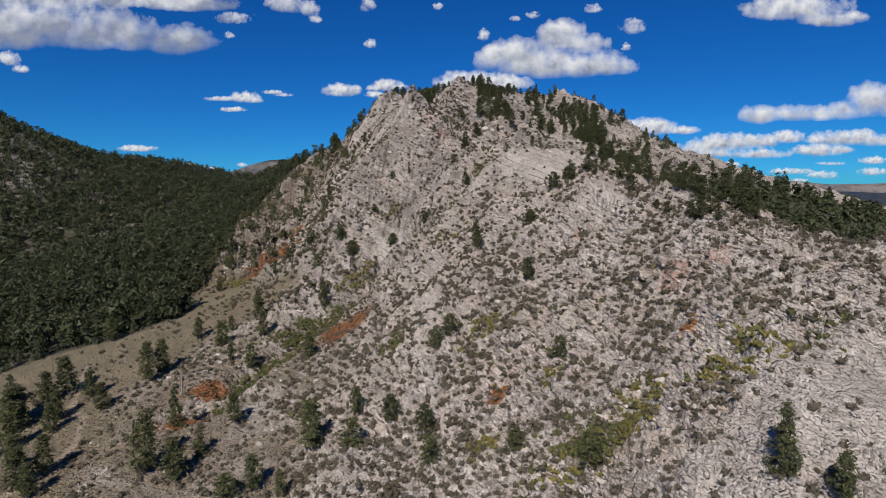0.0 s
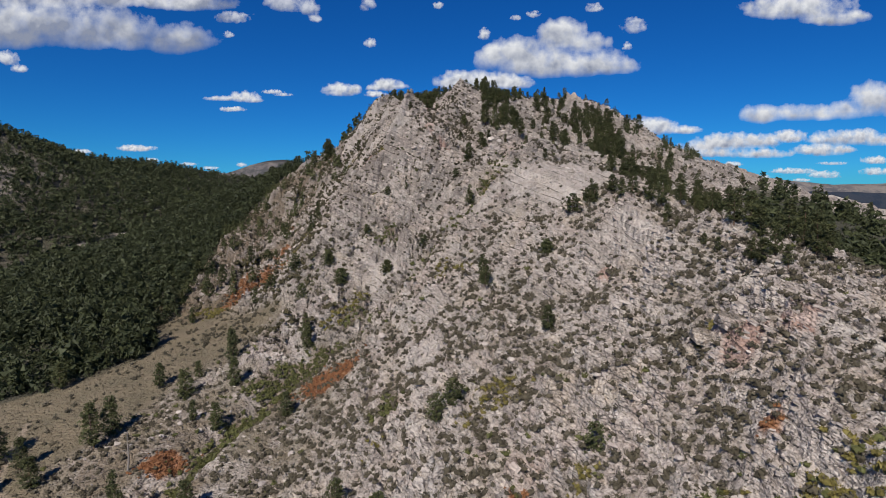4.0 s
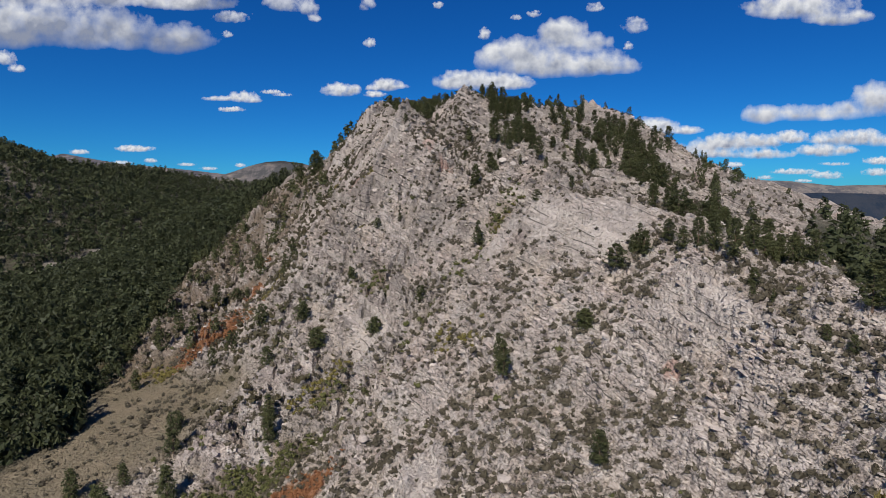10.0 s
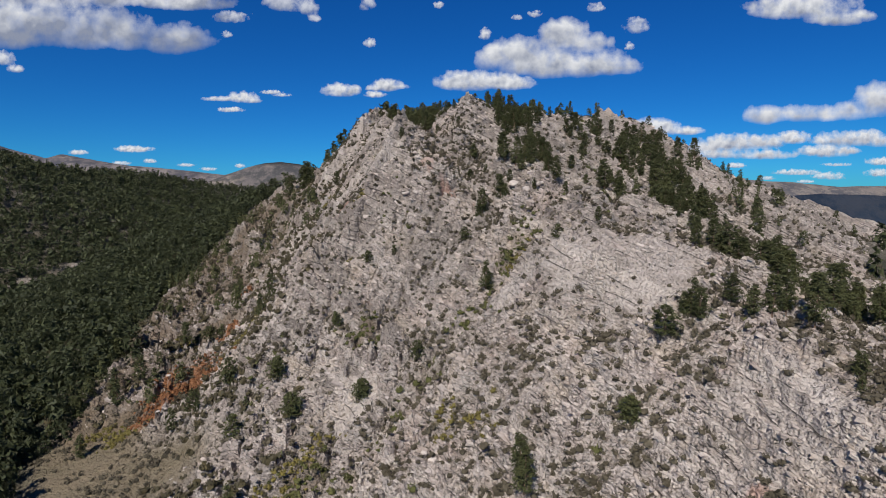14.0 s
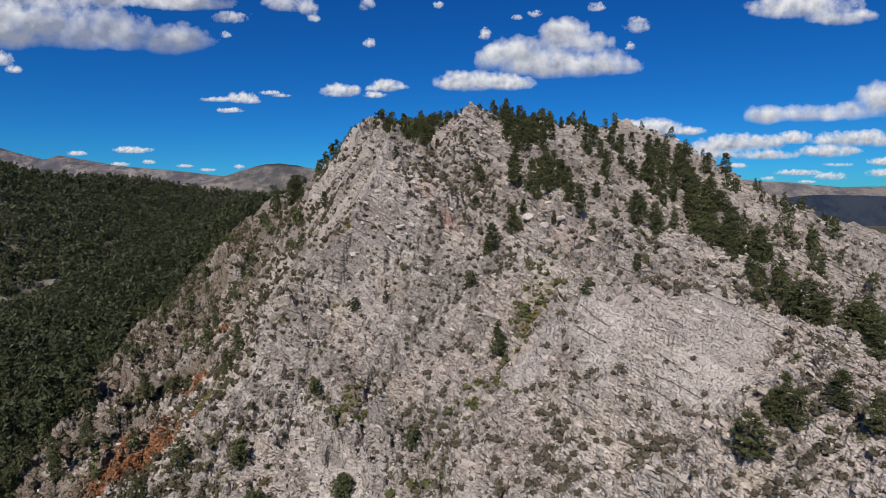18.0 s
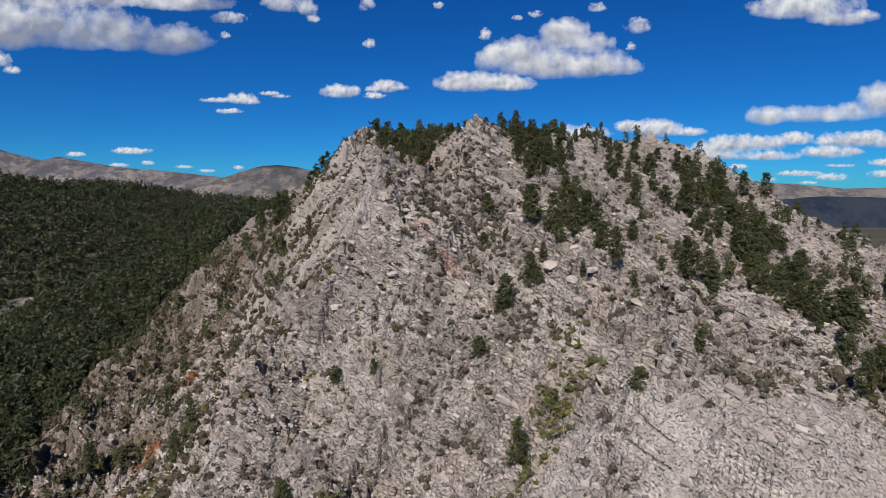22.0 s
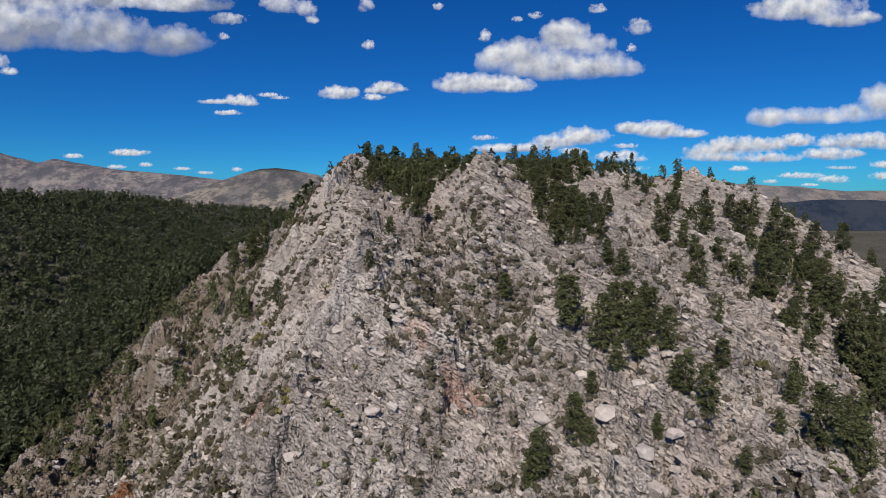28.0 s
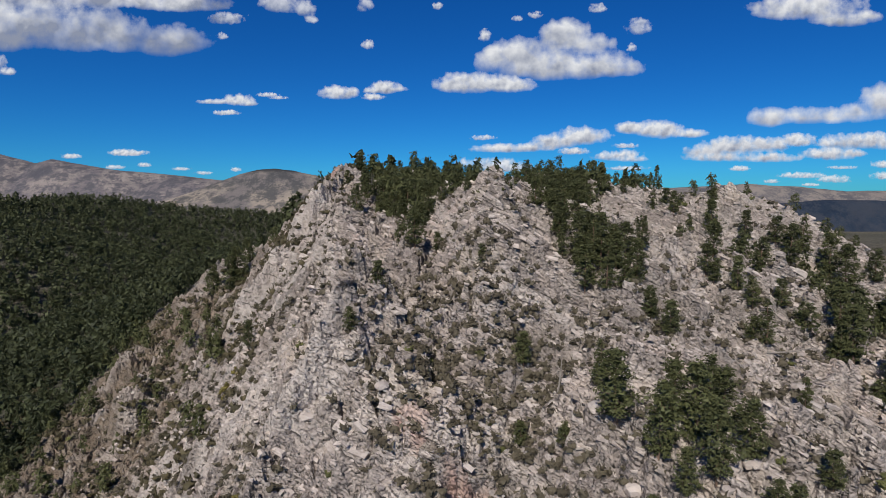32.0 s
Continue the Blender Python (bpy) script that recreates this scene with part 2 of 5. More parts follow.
def make_ground():
    m, n, l = material("rocky_ground")
    bsdf = n["Principled BSDF"]
    bsdf.inputs["Roughness"].default_value = 0.92
    bsdf.inputs["Specular IOR Level"].default_value = 0.2
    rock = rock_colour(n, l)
    grit = mixed(n, l, span(n, l, grain(n, l, 1.7, 6, 0.75), 0.4, 0.6), (0.21, 0.17, 0.13), (0.37, 0.315, 0.265))
    grit = mixed(n, l, span(n, l, rubble(n, l, 3.2, "F1"), 0.7, 1.0, 0, 0.8), grit, (0.5, 0.45, 0.41))
    geo = n.new("ShaderNodeNewGeometry")
    split = n.new("ShaderNodeSeparateXYZ")
    l.new(geo.outputs["Normal"], split.inputs[0])
    flat = n.new("ShaderNodeMath")
    flat.operation = "MULTIPLY_ADD"
    l.new(grain(n, l, 0.6, 6, 0.7), flat.inputs[0])
    flat.inputs[1].default_value = 0.5
    l.new(split.outputs[2], flat.inputs[2])
    loose = n.new("ShaderNodeMath")
    loose.operation = "MULTIPLY_ADD"
    l.new(attribute(n, "outcrop"), loose.inputs[0])
    loose.inputs[1].default_value = -0.35
    l.new(flat.outputs[0], loose.inputs[2])
    base = mixed(n, l, span(n, l, loose.outputs[0], 0.98, 1.12), rock, grit)
    face = mixed(n, l, span(n, l, grain(n, l, 0.5, 7, 0.7, (1, 0.4, 1)), 0.4, 0.65), (0.60, 0.535, 0.485), (0.40, 0.35, 0.315))
    base = mixed(n, l, span(n, l, attribute(n, "lichen"), 0, 1, 0, 0.62), base, (0.215, 0.187, 0.168))
    base = mixed(n, l, span(n, l, attribute(n, "slab"), 0, 1, 0, 0.75), base, face)
    base = mixed(n, l, span(n, l, attribute(n, "rust"), 0, 1, 0, 0.7), base, (0.44, 0.265, 0.21))
    proud = attribute(n, "outcrop")
    saw, bed, parting = strata(n, l, 1.6, 0)
    base = mixed(n, l, span(n, l, bed, 0.55, 1.0, 0, 0.45), base, (0.66, 0.585, 0.53))
    base = mixed(n, l, span(n, l, bed, 0.35, 0.0, 0, 0.35), base, (0.36, 0.30, 0.27))
    # Partings between layers, coloured as dark as the shade in open gaps.
    gap = n.new("ShaderNodeMath")
    gap.operation = "MULTIPLY"
    l.new(parting, gap.inputs[0])
    l.new(span(n, l, proud, 0.2, 0.8, 0.1, 0.92), gap.inputs[1])
    base = mixed(n, l, gap.outputs[0], base, (0.05, 0.043, 0.04))
    straw = mixed(n, l, span(n, l, grain(n, l, 0.12, 5, 0.65), 0.38, 0.62), (0.27, 0.22, 0.15), (0.22, 0.185, 0.125))
    straw = mixed(n, l, span(n, l, grain(n, l, 2.5, 5, 0.7), 0.45, 0.7, 0, 0.6), straw, (0.17, 0.135, 0.09))
    base = mixed(n, l, attribute(n, "grass"), base, straw)
    soil = mixed(n, l, span(n, l, grain(n, l, 0.5, 6, 0.7), 0.4, 0.62), (0.13, 0.10, 0.068), (0.24, 0.175, 0.115))
    base = mixed(n, l, span(n, l, attribute(n, "brush"), 0, 1, 0, 0.75), base, soil)
    base = mixed(n, l, span(n, l, attribute(n, "autumn"), 0, 1, 0, 0.9), base, (0.34, 0.155, 0.075))
    base = mixed(n, l, attribute(n, "trail"), base, (0.36, 0.29, 0.22))
    duff = mixed(n, l, span(n, l, grain(n, l, 0.15, 5, 0.7), 0.4, 0.62), (0.075, 0.068, 0.045), (0.16, 0.14, 0.11))
    duff = mixed(n, l, span(n, l, grain(n, l, 0.004, 5, 0.6), 0.42, 0.56, 0.0, 0.6), duff, (0.055, 0.06, 0.045))
    base = mixed(n, l, attribute(n, "forest"), base, duff)
    l.new(base, bsdf.inputs["Base Color"])
    under = raised(n, l, None, rubble(n, l, 1.3, "PYRAMID"), -0.75, span(n, l, proud, 0, 1, 0.9, 0.55))
    under = raised(n, l, None, rubble(n, l, 2.7, "PYRAMID", (0.8, 1, 1.35)), -0.4, 0.9, under)
    under = raised(n, l, None, saw, 0.4, span(n, l, proud, 0, 1, 0.1, 0.9), under)
    raised(n, l, bsdf, grain(n, l, 2.2, 6, 0.7), 0.3, 0.8, under)
    return m


def make_stone(name, low, high, share):
    m, n, l = material(name)
    bsdf = n["Principled BSDF"]
    bsdf.inputs["Roughness"].default_value = 0.9
    bsdf.inputs["Specular IOR Level"].default_value = 0.2
    geo = n.new("ShaderNodeNewGeometry")
    tone = mixed(n, l, span(n, l, geo.outputs["Random Per Island"], 0, 1), low, high)
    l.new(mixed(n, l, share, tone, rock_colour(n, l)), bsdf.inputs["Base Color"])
    raised(n, l, bsdf, grain(n, l, 3, 6, 0.7), 0.25, 0.9)
    return m


def make_foliage(name, dark, light, sheen=0.15):
    m, n, l = material(name)
    bsdf = n["Principled BSDF"]
    bsdf.inputs["Roughness"].default_value = 0.65
    bsdf.inputs["Specular IOR Level"].default_value = 0.25
    geo, info = n.new("ShaderNodeNewGeometry"), n.new("ShaderNodeObjectInfo")
    tone = mixed(n, l, geo.outputs["Random Per Island"], dark, light)
    tone = mixed(n, l, span(n, l, info.outputs["Random"], 0, 1, 0, 0.35), tone, tuple(1.25 * a for a in light))
    tone = mixed(n, l, span(n, l, grain(n, l, 0.08, 3), 0.35, 0.7, 0, 0.4), tone, tuple(0.7 * a for a in dark))
    l.new(tone, bsdf.inputs["Base Color"])
    thin = n.new("ShaderNodeBsdfTranslucent")
    l.new(tone, thin.inputs[0])
    blend = n.new("ShaderNodeMixShader")
    blend.inputs[0].default_value = sheen
    l.new(bsdf.outputs[0], blend.inputs[1])
    l.new(thin.outputs[0], blend.inputs[2])
    l.new(blend.outputs[0], n["Material Output"].inputs[0])
    return m


def make_bark(name, a, b):
    m, n, l = material(name)
    bsdf = n["Principled BSDF"]
    bsdf.inputs["Roughness"].default_value = 0.9
    l.new(mixed(n, l, span(n, l, grain(n, l, 6, 5, 0.7, (1, 1, 0.3)), 0.35, 0.65), a, b), bsdf.inputs["Base Color"])
    raised(n, l, bsdf, grain(n, l, 9, 4, 0.6, (1, 1, 0.25)), 0.05, 0.8)
    return m


ROCKY_GROUND = make_ground()
STONE = make_stone("gneiss_stone", (0.30, 0.26, 0.235), (0.58, 0.51, 0.465), 0.3)
BEDROCK = make_stone("gneiss_bedrock", (0.22, 0.19, 0.17), (0.60, 0.525, 0.475), 0.6)
NEEDLES = make_foliage("pine_needles", (0.036, 0.042, 0.018), (0.105, 0.112, 0.044), 0.22)
FAR_NEEDLES = make_foliage("forest_needles", (0.025, 0.032, 0.015), (0.070, 0.080, 0.034), 0.2)
SCRUB = make_foliage("grey_scrub", (0.050, 0.043, 0.030), (0.120, 0.102, 0.070))
GOLD = make_foliage("yellow_autumn_leaves", (0.10, 0.085, 0.03), (0.21, 0.175, 0.05))
RED = make_foliage("red_autumn_leaves", (0.17, 0.068, 0.035), (0.30, 0.145, 0.065))
GREEN = make_foliage("green_scrub_leaves", (0.06, 0.065, 0.025), (0.13, 0.13, 0.045))
BARK = make_bark("pine_bark", (0.10, 0.065, 0.045), (0.19, 0.12, 0.085))
DEAD = make_bark("weathered_dead_wood", (0.15, 0.13, 0.115), (0.27, 0.245, 0.22))

# ---- landform: crest lines (x, y, z) of each ridge ----
SPUR = [(30.0, 30.0, 28.0), (36.0, 61.1, 41.5), (39.0, 85.4, 51.2), (42.7, 106.4, 58.6), (29.2, 136.8, 63.5), (21.9, 156.5, 71.9), (14.2, 195.7, 85.6), (20.5, 221.2, 95.9), (7.1, 240.9, 102.9)]
SHOULDER = [(46.0, 108.0, 54.8), (66.0, 86.0, 51.2), (110.0, 50.0, 41.8), (190.0, -20.0, 10.0)]
ARETE = [(-5.1, 151.4, 47.6), (-24.2, 181.8, 66.3), (-9.8, 195.6, 87.2), (-19.3, 246.3, 97.4), (-27.1, 296.5, 108.1), (-45.2, 339.9, 99.9)]
SUMMIT = [(-26.0, 294.0, 99.5), (-8.0, 292.0, 102.5), (31.0, 262.0, 101.7), (55.0, 250.0, 100.0), (80.0, 225.0, 77.1), (112.0, 238.0, 69.0), (170.0, 250.0, 50.0)]
CROWN = [(-22, 302, 104.5), (8, 302, 105.0), (30, 284, 103.5), (38, 268, 101.5)]
PLATEAU = [(-22, 300, 104), (-5, 345, 105), (40, 420, 100), (100, 560, 70)]
BENCH = [(-215, 340, 42), (-185, 375, 41), (-150, 400, 39)]
WEST = [(-450, 330, 120), (-388, 490, 129), (-362, 555, 103), (-335, 590, 96), (-325, 700, 97), (-290, 760, 87), (-200, 830, 77)]
SADDLE = [(-27, 292, 104.5), (-9, 264, 100.5), (5, 243, 102)]
FILL = [(-11, 249, 95.2), (-7.8, 233, 93.3), (-4.6, 222, 90.8), (-2.5, 207, 88.3)]
FACE = [(-9, 198, 86.5), (3, 205.5, 90.5), (5, 212, 94.5), (6, 217.5, 98.0), (6, 225, 101.5), (7, 240, 102.5)]

# bare rock towers: x, y, reach, height
TORS = [(-72, 268, 4, 4.5), (-75, 262, 2.5, 3), (-62, 252, 4, 4.5), (-55, 266, 5, 4.5), (-46, 250, 4, 4), (6, 224, 2.2, 1.6), (2.5, 219, 2, 1.5), (24, 250, 3, 2.0), (49, 248, 3.5, 2.5), (17.5, 202, 2.5, 2.0), (-36, 246, 6, 3.5), (-29, 262, 6, 3.5), (-10, 199, 5, 2.0)]


def ridge(x, y, line, left, right):
    """Height of one ridge: its crest less a fall that is steep near the crest and eases out. left, right: (fall, reach, slope)."""
    parts = []
    for (ax, ay, az), (bx, by, bz) in zip(line, line[1:]):
        dx, dy = bx - ax, by - ay
        u = np.clip(((x - ax) * dx + (y - ay) * dy) / (dx * dx + dy * dy), 0, 1)
        ox, oy = x - ax - u * dx, y - ay - u * dy
        d = np.hypot(ox, oy)
        w = ramp((dx * oy - dy * ox) / np.hypot(dx, dy) / np.maximum(d, 1e-6), -0.67, 0.67)
        d = np.sqrt(d * d + 25) - 5
        fall = [p[0] * np.tanh(d / p[1]) + p[2] * d for p in (right, left)]
        parts.append(az + u * (bz - az) - fall[0] * (1 - w) - fall[1] * w)
    return swell(parts, 0.8)


def swell(parts, k):
    """Smooth maximum of several heights."""
    top = np.max(parts, axis=0)
    return top + k * np.log(sum(np.exp((p - top) / k) for p in parts))


def landform(x, y):
    a = ridge(x, y, SPUR, (49.516, 69.778, 0.302), (5.086, 63.087, 0.338))
    b = ridge(x, y, ARETE, (46.396, 36.929, 0.272), (37.918, 61.355, 0.313))
    c = ridge(x, y, SUMMIT, (36.735, 87.987, 0.185), (40.623, 48.262, 0.218))
    p = swell([ridge(x, y, PLATEAU, (80, 60, 0.3), (60, 60, 0.3)), ridge(x, y, CROWN, (10, 30, 0.3), (12, 16, 0.6))], 0.8)
    d = ridge(x, y, WEST, (40, 80, 0.1), (10, 80, 0.37))
    h = swell([ridge(x, y, SADDLE, (6, 14, 1.4), (6, 14, 1.0)), ridge(x, y, FACE, (6, 14, 1.5), (6, 14, 1.0)), ridge(x, y, FILL, (6, 10, 1.5), (6, 10, 1.3))], 1.0)
    f = ridge(x, y, SHOULDER, (16.688, 59.613, 0.203), (26.583, 56.539, 0.238))
    g = ridge(x, y, BENCH, (14, 40, 0.3), (14, 40, 0.5))
    e = np.full(x.shape, -60.0) + 45 / (1 + np.exp((x - 150) / 60))
    return swell([a, b, c, p, d, e, f, g, h], 1.6)


CELLS = np.concatenate([rng.uniform(0.1, 0.9, (512, 2)), rng.uniform(-1, 1, (512, 3))], 1)


# sharp fins of rock, steep on their right: x, y
LEFT_FIN = [(-25, 272), (-26, 264), (-27.5, 257), (-31.5, 250), (-38, 241), (-46, 233)]
RIB_FIN = [(-8, 203), (-10.5, 198), (-13, 193), (-16, 187), (-19, 181)]
FLANK_FIN = [(-22, 226), (-27, 214), (-33, 205), (-41, 196)]


def fin(x, y, line, left, right, tall):
    """Height of a fin that stands tall along the line and falls off over left and right metres, with a cleft on its right."""
    best, side = np.full(np.shape(x), 99.0), np.zeros(np.shape(x))
    for (ax, ay), (bx, by) in zip(line, line[1:]):
        dx, dy = bx - ax, by - ay
        u = np.clip(((x - ax) * dx + (y - ay) * dy) / (dx * dx + dy * dy), 0, 1)
        d = np.hypot(x - ax - u * dx, y - ay - u * dy)
        side = np.where(d < best, dx * (y - ay) - dy * (x - ax), side)
        best = np.minimum(best, d)
    wobble = 0.7 + 0.9 * fractal(x / 5, y / 5 + 3, 2)
    return tall * wobble * np.where(side > 0, np.clip(1 - best / right, 0, 1) - 0.75 * np.clip(1 - np.abs(best - right - 1.6) / 2.2, 0, 1), np.clip(1 - best / left, 0, 1) ** 1.3)


def drift(x, y, spots):
    """1 inside the spots (x, y, reach), with ragged edges."""
    best = np.full(np.shape(x), -9.0)
    for sx, sy, reach in spots:
        best = np.maximum(best, 1.3 - np.hypot(x - sx, y - sy) / reach)
    return ramp(best + 0.5 * fractal(x / 3, y / 3, 3), 0.1, 0.5)


# smooth bare slabs, rusty faces, and the footpath over the meadow
SLABS = [(30, 50, 5), (37, 50, 7), (44, 53, 6), (26, 53, 3), (-34, 246, 7), (-30, 259, 6), (-14, 193, 4), (-24, 230, 5), (20, 150, 6), (25, 143, 6), (30, 141, 4), (31, 119, 5), (33, 114, 4), (27, 146, 5), (10, 152, 3), (-7, 141, 2.5), (36, 56, 7), (42, 58, 6), (31, 54, 4), (-14, 150, 4), (-4, 112, 4), (33, 150, 6), (-25, 205, 6), (-38, 215, 5)]
RUST = [(1.3, 185.7, 2.4), (33, 82.5, 2.5), (38, 80, 2), (-4, 189, 1.5), (26, 112, 1.2), (-22, 190, 1.5), (-30, 285, 3)]
CLEFTS = [(-28.5, 284, 1.8), (-30, 278, 1.6), (-31, 272, 1.2)]
TRAIL = [(-74, 118), (-70.5, 109), (-66.4, 100.4), (-62.6, 97.8), (-58.2, 88), (-59, 81), (-64, 70)]


# rocky clearing in the valley forest
CLEARING = [(-197, 336), (-191, 360), (-188, 395), (-180, 436)]

# gullies that cut the face
GULLY = [(14, 167), (11, 161), (0, 150.5), (-9, 141), (-20, 132), (-30, 122), (-35, 111), (-41, 96)]
GULCH = [(46, 66), (37, 63.5), (31, 65), (24, 69), (14, 66), (6, 58)]


def line_reach(x, y, line):
    """Distance to a line on the plan."""
    best = np.full(np.shape(x), 99.0)
    for (ax, ay), (bx, by) in zip(line, line[1:]):
        u = np.clip(((x - ax) * (bx - ax) + (y - ay) * (by - ay)) / ((bx - ax) ** 2 + (by - ay) ** 2), 0, 1)
        best = np.minimum(best, np.hypot(x - ax - u * (bx - ax), y - ay - u * (by - ay)))
    return best


# drifts of autumn shrubs: x, y, reach
GOLD_SPOTS = [(6.6, 93.8, 3.3), (13.8, 62.6, 2.2), (21.6, 65.5, 3.2), (24, 68.5, 2.2), (32, 64.5, 2.4), (34, 61, 2), (36.6, 61.7, 1.8), (31.6, 87.6, 1.8), (-22.8, 141.2, 3.5), (-19.7, 144.3, 2.8), (14, 76.5, 1.6),
              (4.6, 68.6, 1.8), (-9, 94.3, 1.5), (-0.7, 136, 1.4), (-0.3, 132.7, 1.4), (3.5, 134, 1.4), (5, 129.4, 1.3), (-18.4, 186, 1.4), (-46.5, 240, 2), (-59.4, 196.3, 1.8), (11, 159.5, 1.8), (-33, 225, 1.6), (-60, 193.5, 2.2), (-58, 194.6, 2), (-41, 174.3, 2.4), (-43.5, 176.5, 2), (-58, 164, 2.5), (-62, 166, 2.5), (-38, 178, 2), (-19.3, 177, 1.4), (-40.8, 191, 1.8)]
GREEN_SPOTS = [(-34, 112.8, 3.4), (-32.5, 123.7, 3.7), (-28, 125.8, 3.7), (-23.7, 130.4, 3.2), (-20, 140.4, 2.8), (19.3, 64.4, 2.8), (16.7, 64, 2.8), (-37, 104.4, 2.4), (-8.5, 101.4, 1.8), (10, 161, 2), (-14, 160, 2), (-47, 241, 2)]
# Brown ground; the last two spots tint the meadow's near corner.
BROWN_SPOTS = [(-49.7, 102, 5), (-34, 87, 6), (-27, 78, 6), (-46, 86, 6), (-38, 96, 4), (-34, 116, 3.2), (-42, 108, 4), (-40, 76, 6), (-56, 186, 4), (-52, 196, 4), (-62, 84, 7), (-60, 77, 7)]
RED_SPOTS = [(-55, 174, 2.2), (-51, 182, 1.7), (-47.5, 191, 1.6), (-54, 168, 2.8), (-53, 172, 2.8), (-50.5, 173.7, 2.8), (-47, 174.4, 2.6), (-44, 173.6, 2), (-51.7, 210, 1.8), (-22, 119.5, 3), (-18.4, 120, 2.2), (-42.7, 102.6, 2.3), (-42.7, 93.2, 2.2), (30.7, 71.8, 0.9), (7.4, 76.2, 1), (-45.5, 172.7, 2.2), (-41.4, 172.5, 1.7), (-49.4, 175.7, 3), (-56, 179.5, 1.9), (-52, 214, 1.9)]


def path(x, y):
    return 1 - ramp(line_reach(x, y, TRAIL) + 0.3 * perlin(x, y), 0.3, 0.8)


def meadow(x, y):
    """1 on the grassy apron at the foot of the mountain, 0 elsewhere."""
    w = 7 * fractal(x / 22, y / 22, 3)
    line = np.interp(y, [60, 90, 108, 125, 140, 152, 168, 180], [-44, -50, -53, -43, -37, -35, -48, -60])
    return ramp(line - x + w, 0, 10) * ramp(x + w, -112, -100) * ramp(178 - y + w, 0, 16)


def woods(x, y):
    """1 where closed forest stands: the valley and the west ridge, and the back of the shoulder."""
    w = 5 * fractal(x / 30 + 3, y / 30, 3)
    foot = np.interp(y, [0, 80, 112, 126, 131, 141, 152, 172, 208, 237, 269, 300, 330, 420, 600], [-150, -120, -99, -88, -72, -63, -63, -67, -75, -79, -79, -74, -64, -50, -30])
    west = ramp(foot - x + w, 0, 8)
    open_ground = 0.7 * ramp(7 + 16 * fractal(x / 14, y / 14, 3) - line_reach(x, y, CLEARING), 0, 7)
    open_ground = np.maximum(open_ground, 0.5 * ramp(-x + 26 * fractal(x / 50, y / 50, 3), 258, 290) * (1 - ramp(y + 30 * fractal(x / 50, y / 50 + 4, 3), 430, 500)) * ramp(fractal(x / 24, y / 24 + 9, 3), -0.35, 0.1))
    back = ramp(x - np.interp(y, [0, 60, 85, 107, 140, 200], [130, 96, 76, 62, 60, 90]) + 0.5 * w, 0, 7) * ramp(200 - y, 0, 20) * ramp(y, -300, -200)
    far = ramp(y - 330, 0, 60) * ramp(x, -60, 0)
    out = ramp(np.hypot(x, y - 150), 330, 420)
    return np.clip(np.maximum.reduce([west * (1 - open_ground), back, far, out * (x > 0)]), 0, 1)


def brushy(x, y):
    """1 on the brown brushy ground of the lower flank."""
    return ramp(-x + 12 * fractal(x / 14, y / 14 + 8, 3) + 12 * ramp(y, 180, 200), 46, 68) * ramp(y, 150, 170) * (1 - ramp(y, 285, 320)) * (0.35 + 0.65 * ramp(fractal(x / 8, y / 8, 3), -0.25, 0.2))


def calm(x, y):
    """1 on the smooth gravelly slope beside the meadow."""
    return ramp(-12 - x + 6 * fractal(x / 12 + 3, y / 12, 3), 0, 14) * (1 - ramp(y + 8 * fractal(x / 10, y / 10 + 5, 2), 118, 146))


def rocky(x, y):
    return (1 - meadow(x, y)) * (1 - 0.9 * woods(x, y)) * ramp(y, -40, 30)


def blocks(x, y, size, seed):
    """Broken rock: cells that each stand at their own height and tilt, about -1 to 1."""
    gx, gy = x / size, y / size
    best, out = np.full(gx.shape, 9.0), np.zeros(gx.shape)
    cx, cy = np.floor(gx).astype(int), np.floor(gy).astype(int)
    for i in (-1, 0, 1):
        for j in (-1, 0, 1):
            k = PERM[(PERM[(cx + i + seed) % 512] + cy + j) % 512]
            ox, oy = gx - cx - i - CELLS[k, 0], gy - cy - j - CELLS[k, 1]
            d = ox * ox + oy * oy
            near = d < best
            best = np.where(near, d, best)
            out = np.where(near, CELLS[k, 2] + 1.1 * CELLS[k, 3] * ox + 1.1 * CELLS[k, 4] * oy, out)
    return out


def outcrop(x, y):
    """1 where the bedrock stands out, 0 on scree."""
    return ramp(fractal((x + 0.5 * y) / 24 + 4, (y - 0.5 * x) / 13, 4) + 0.15 * ramp(y, 150, 200), -0.08, 0.2)


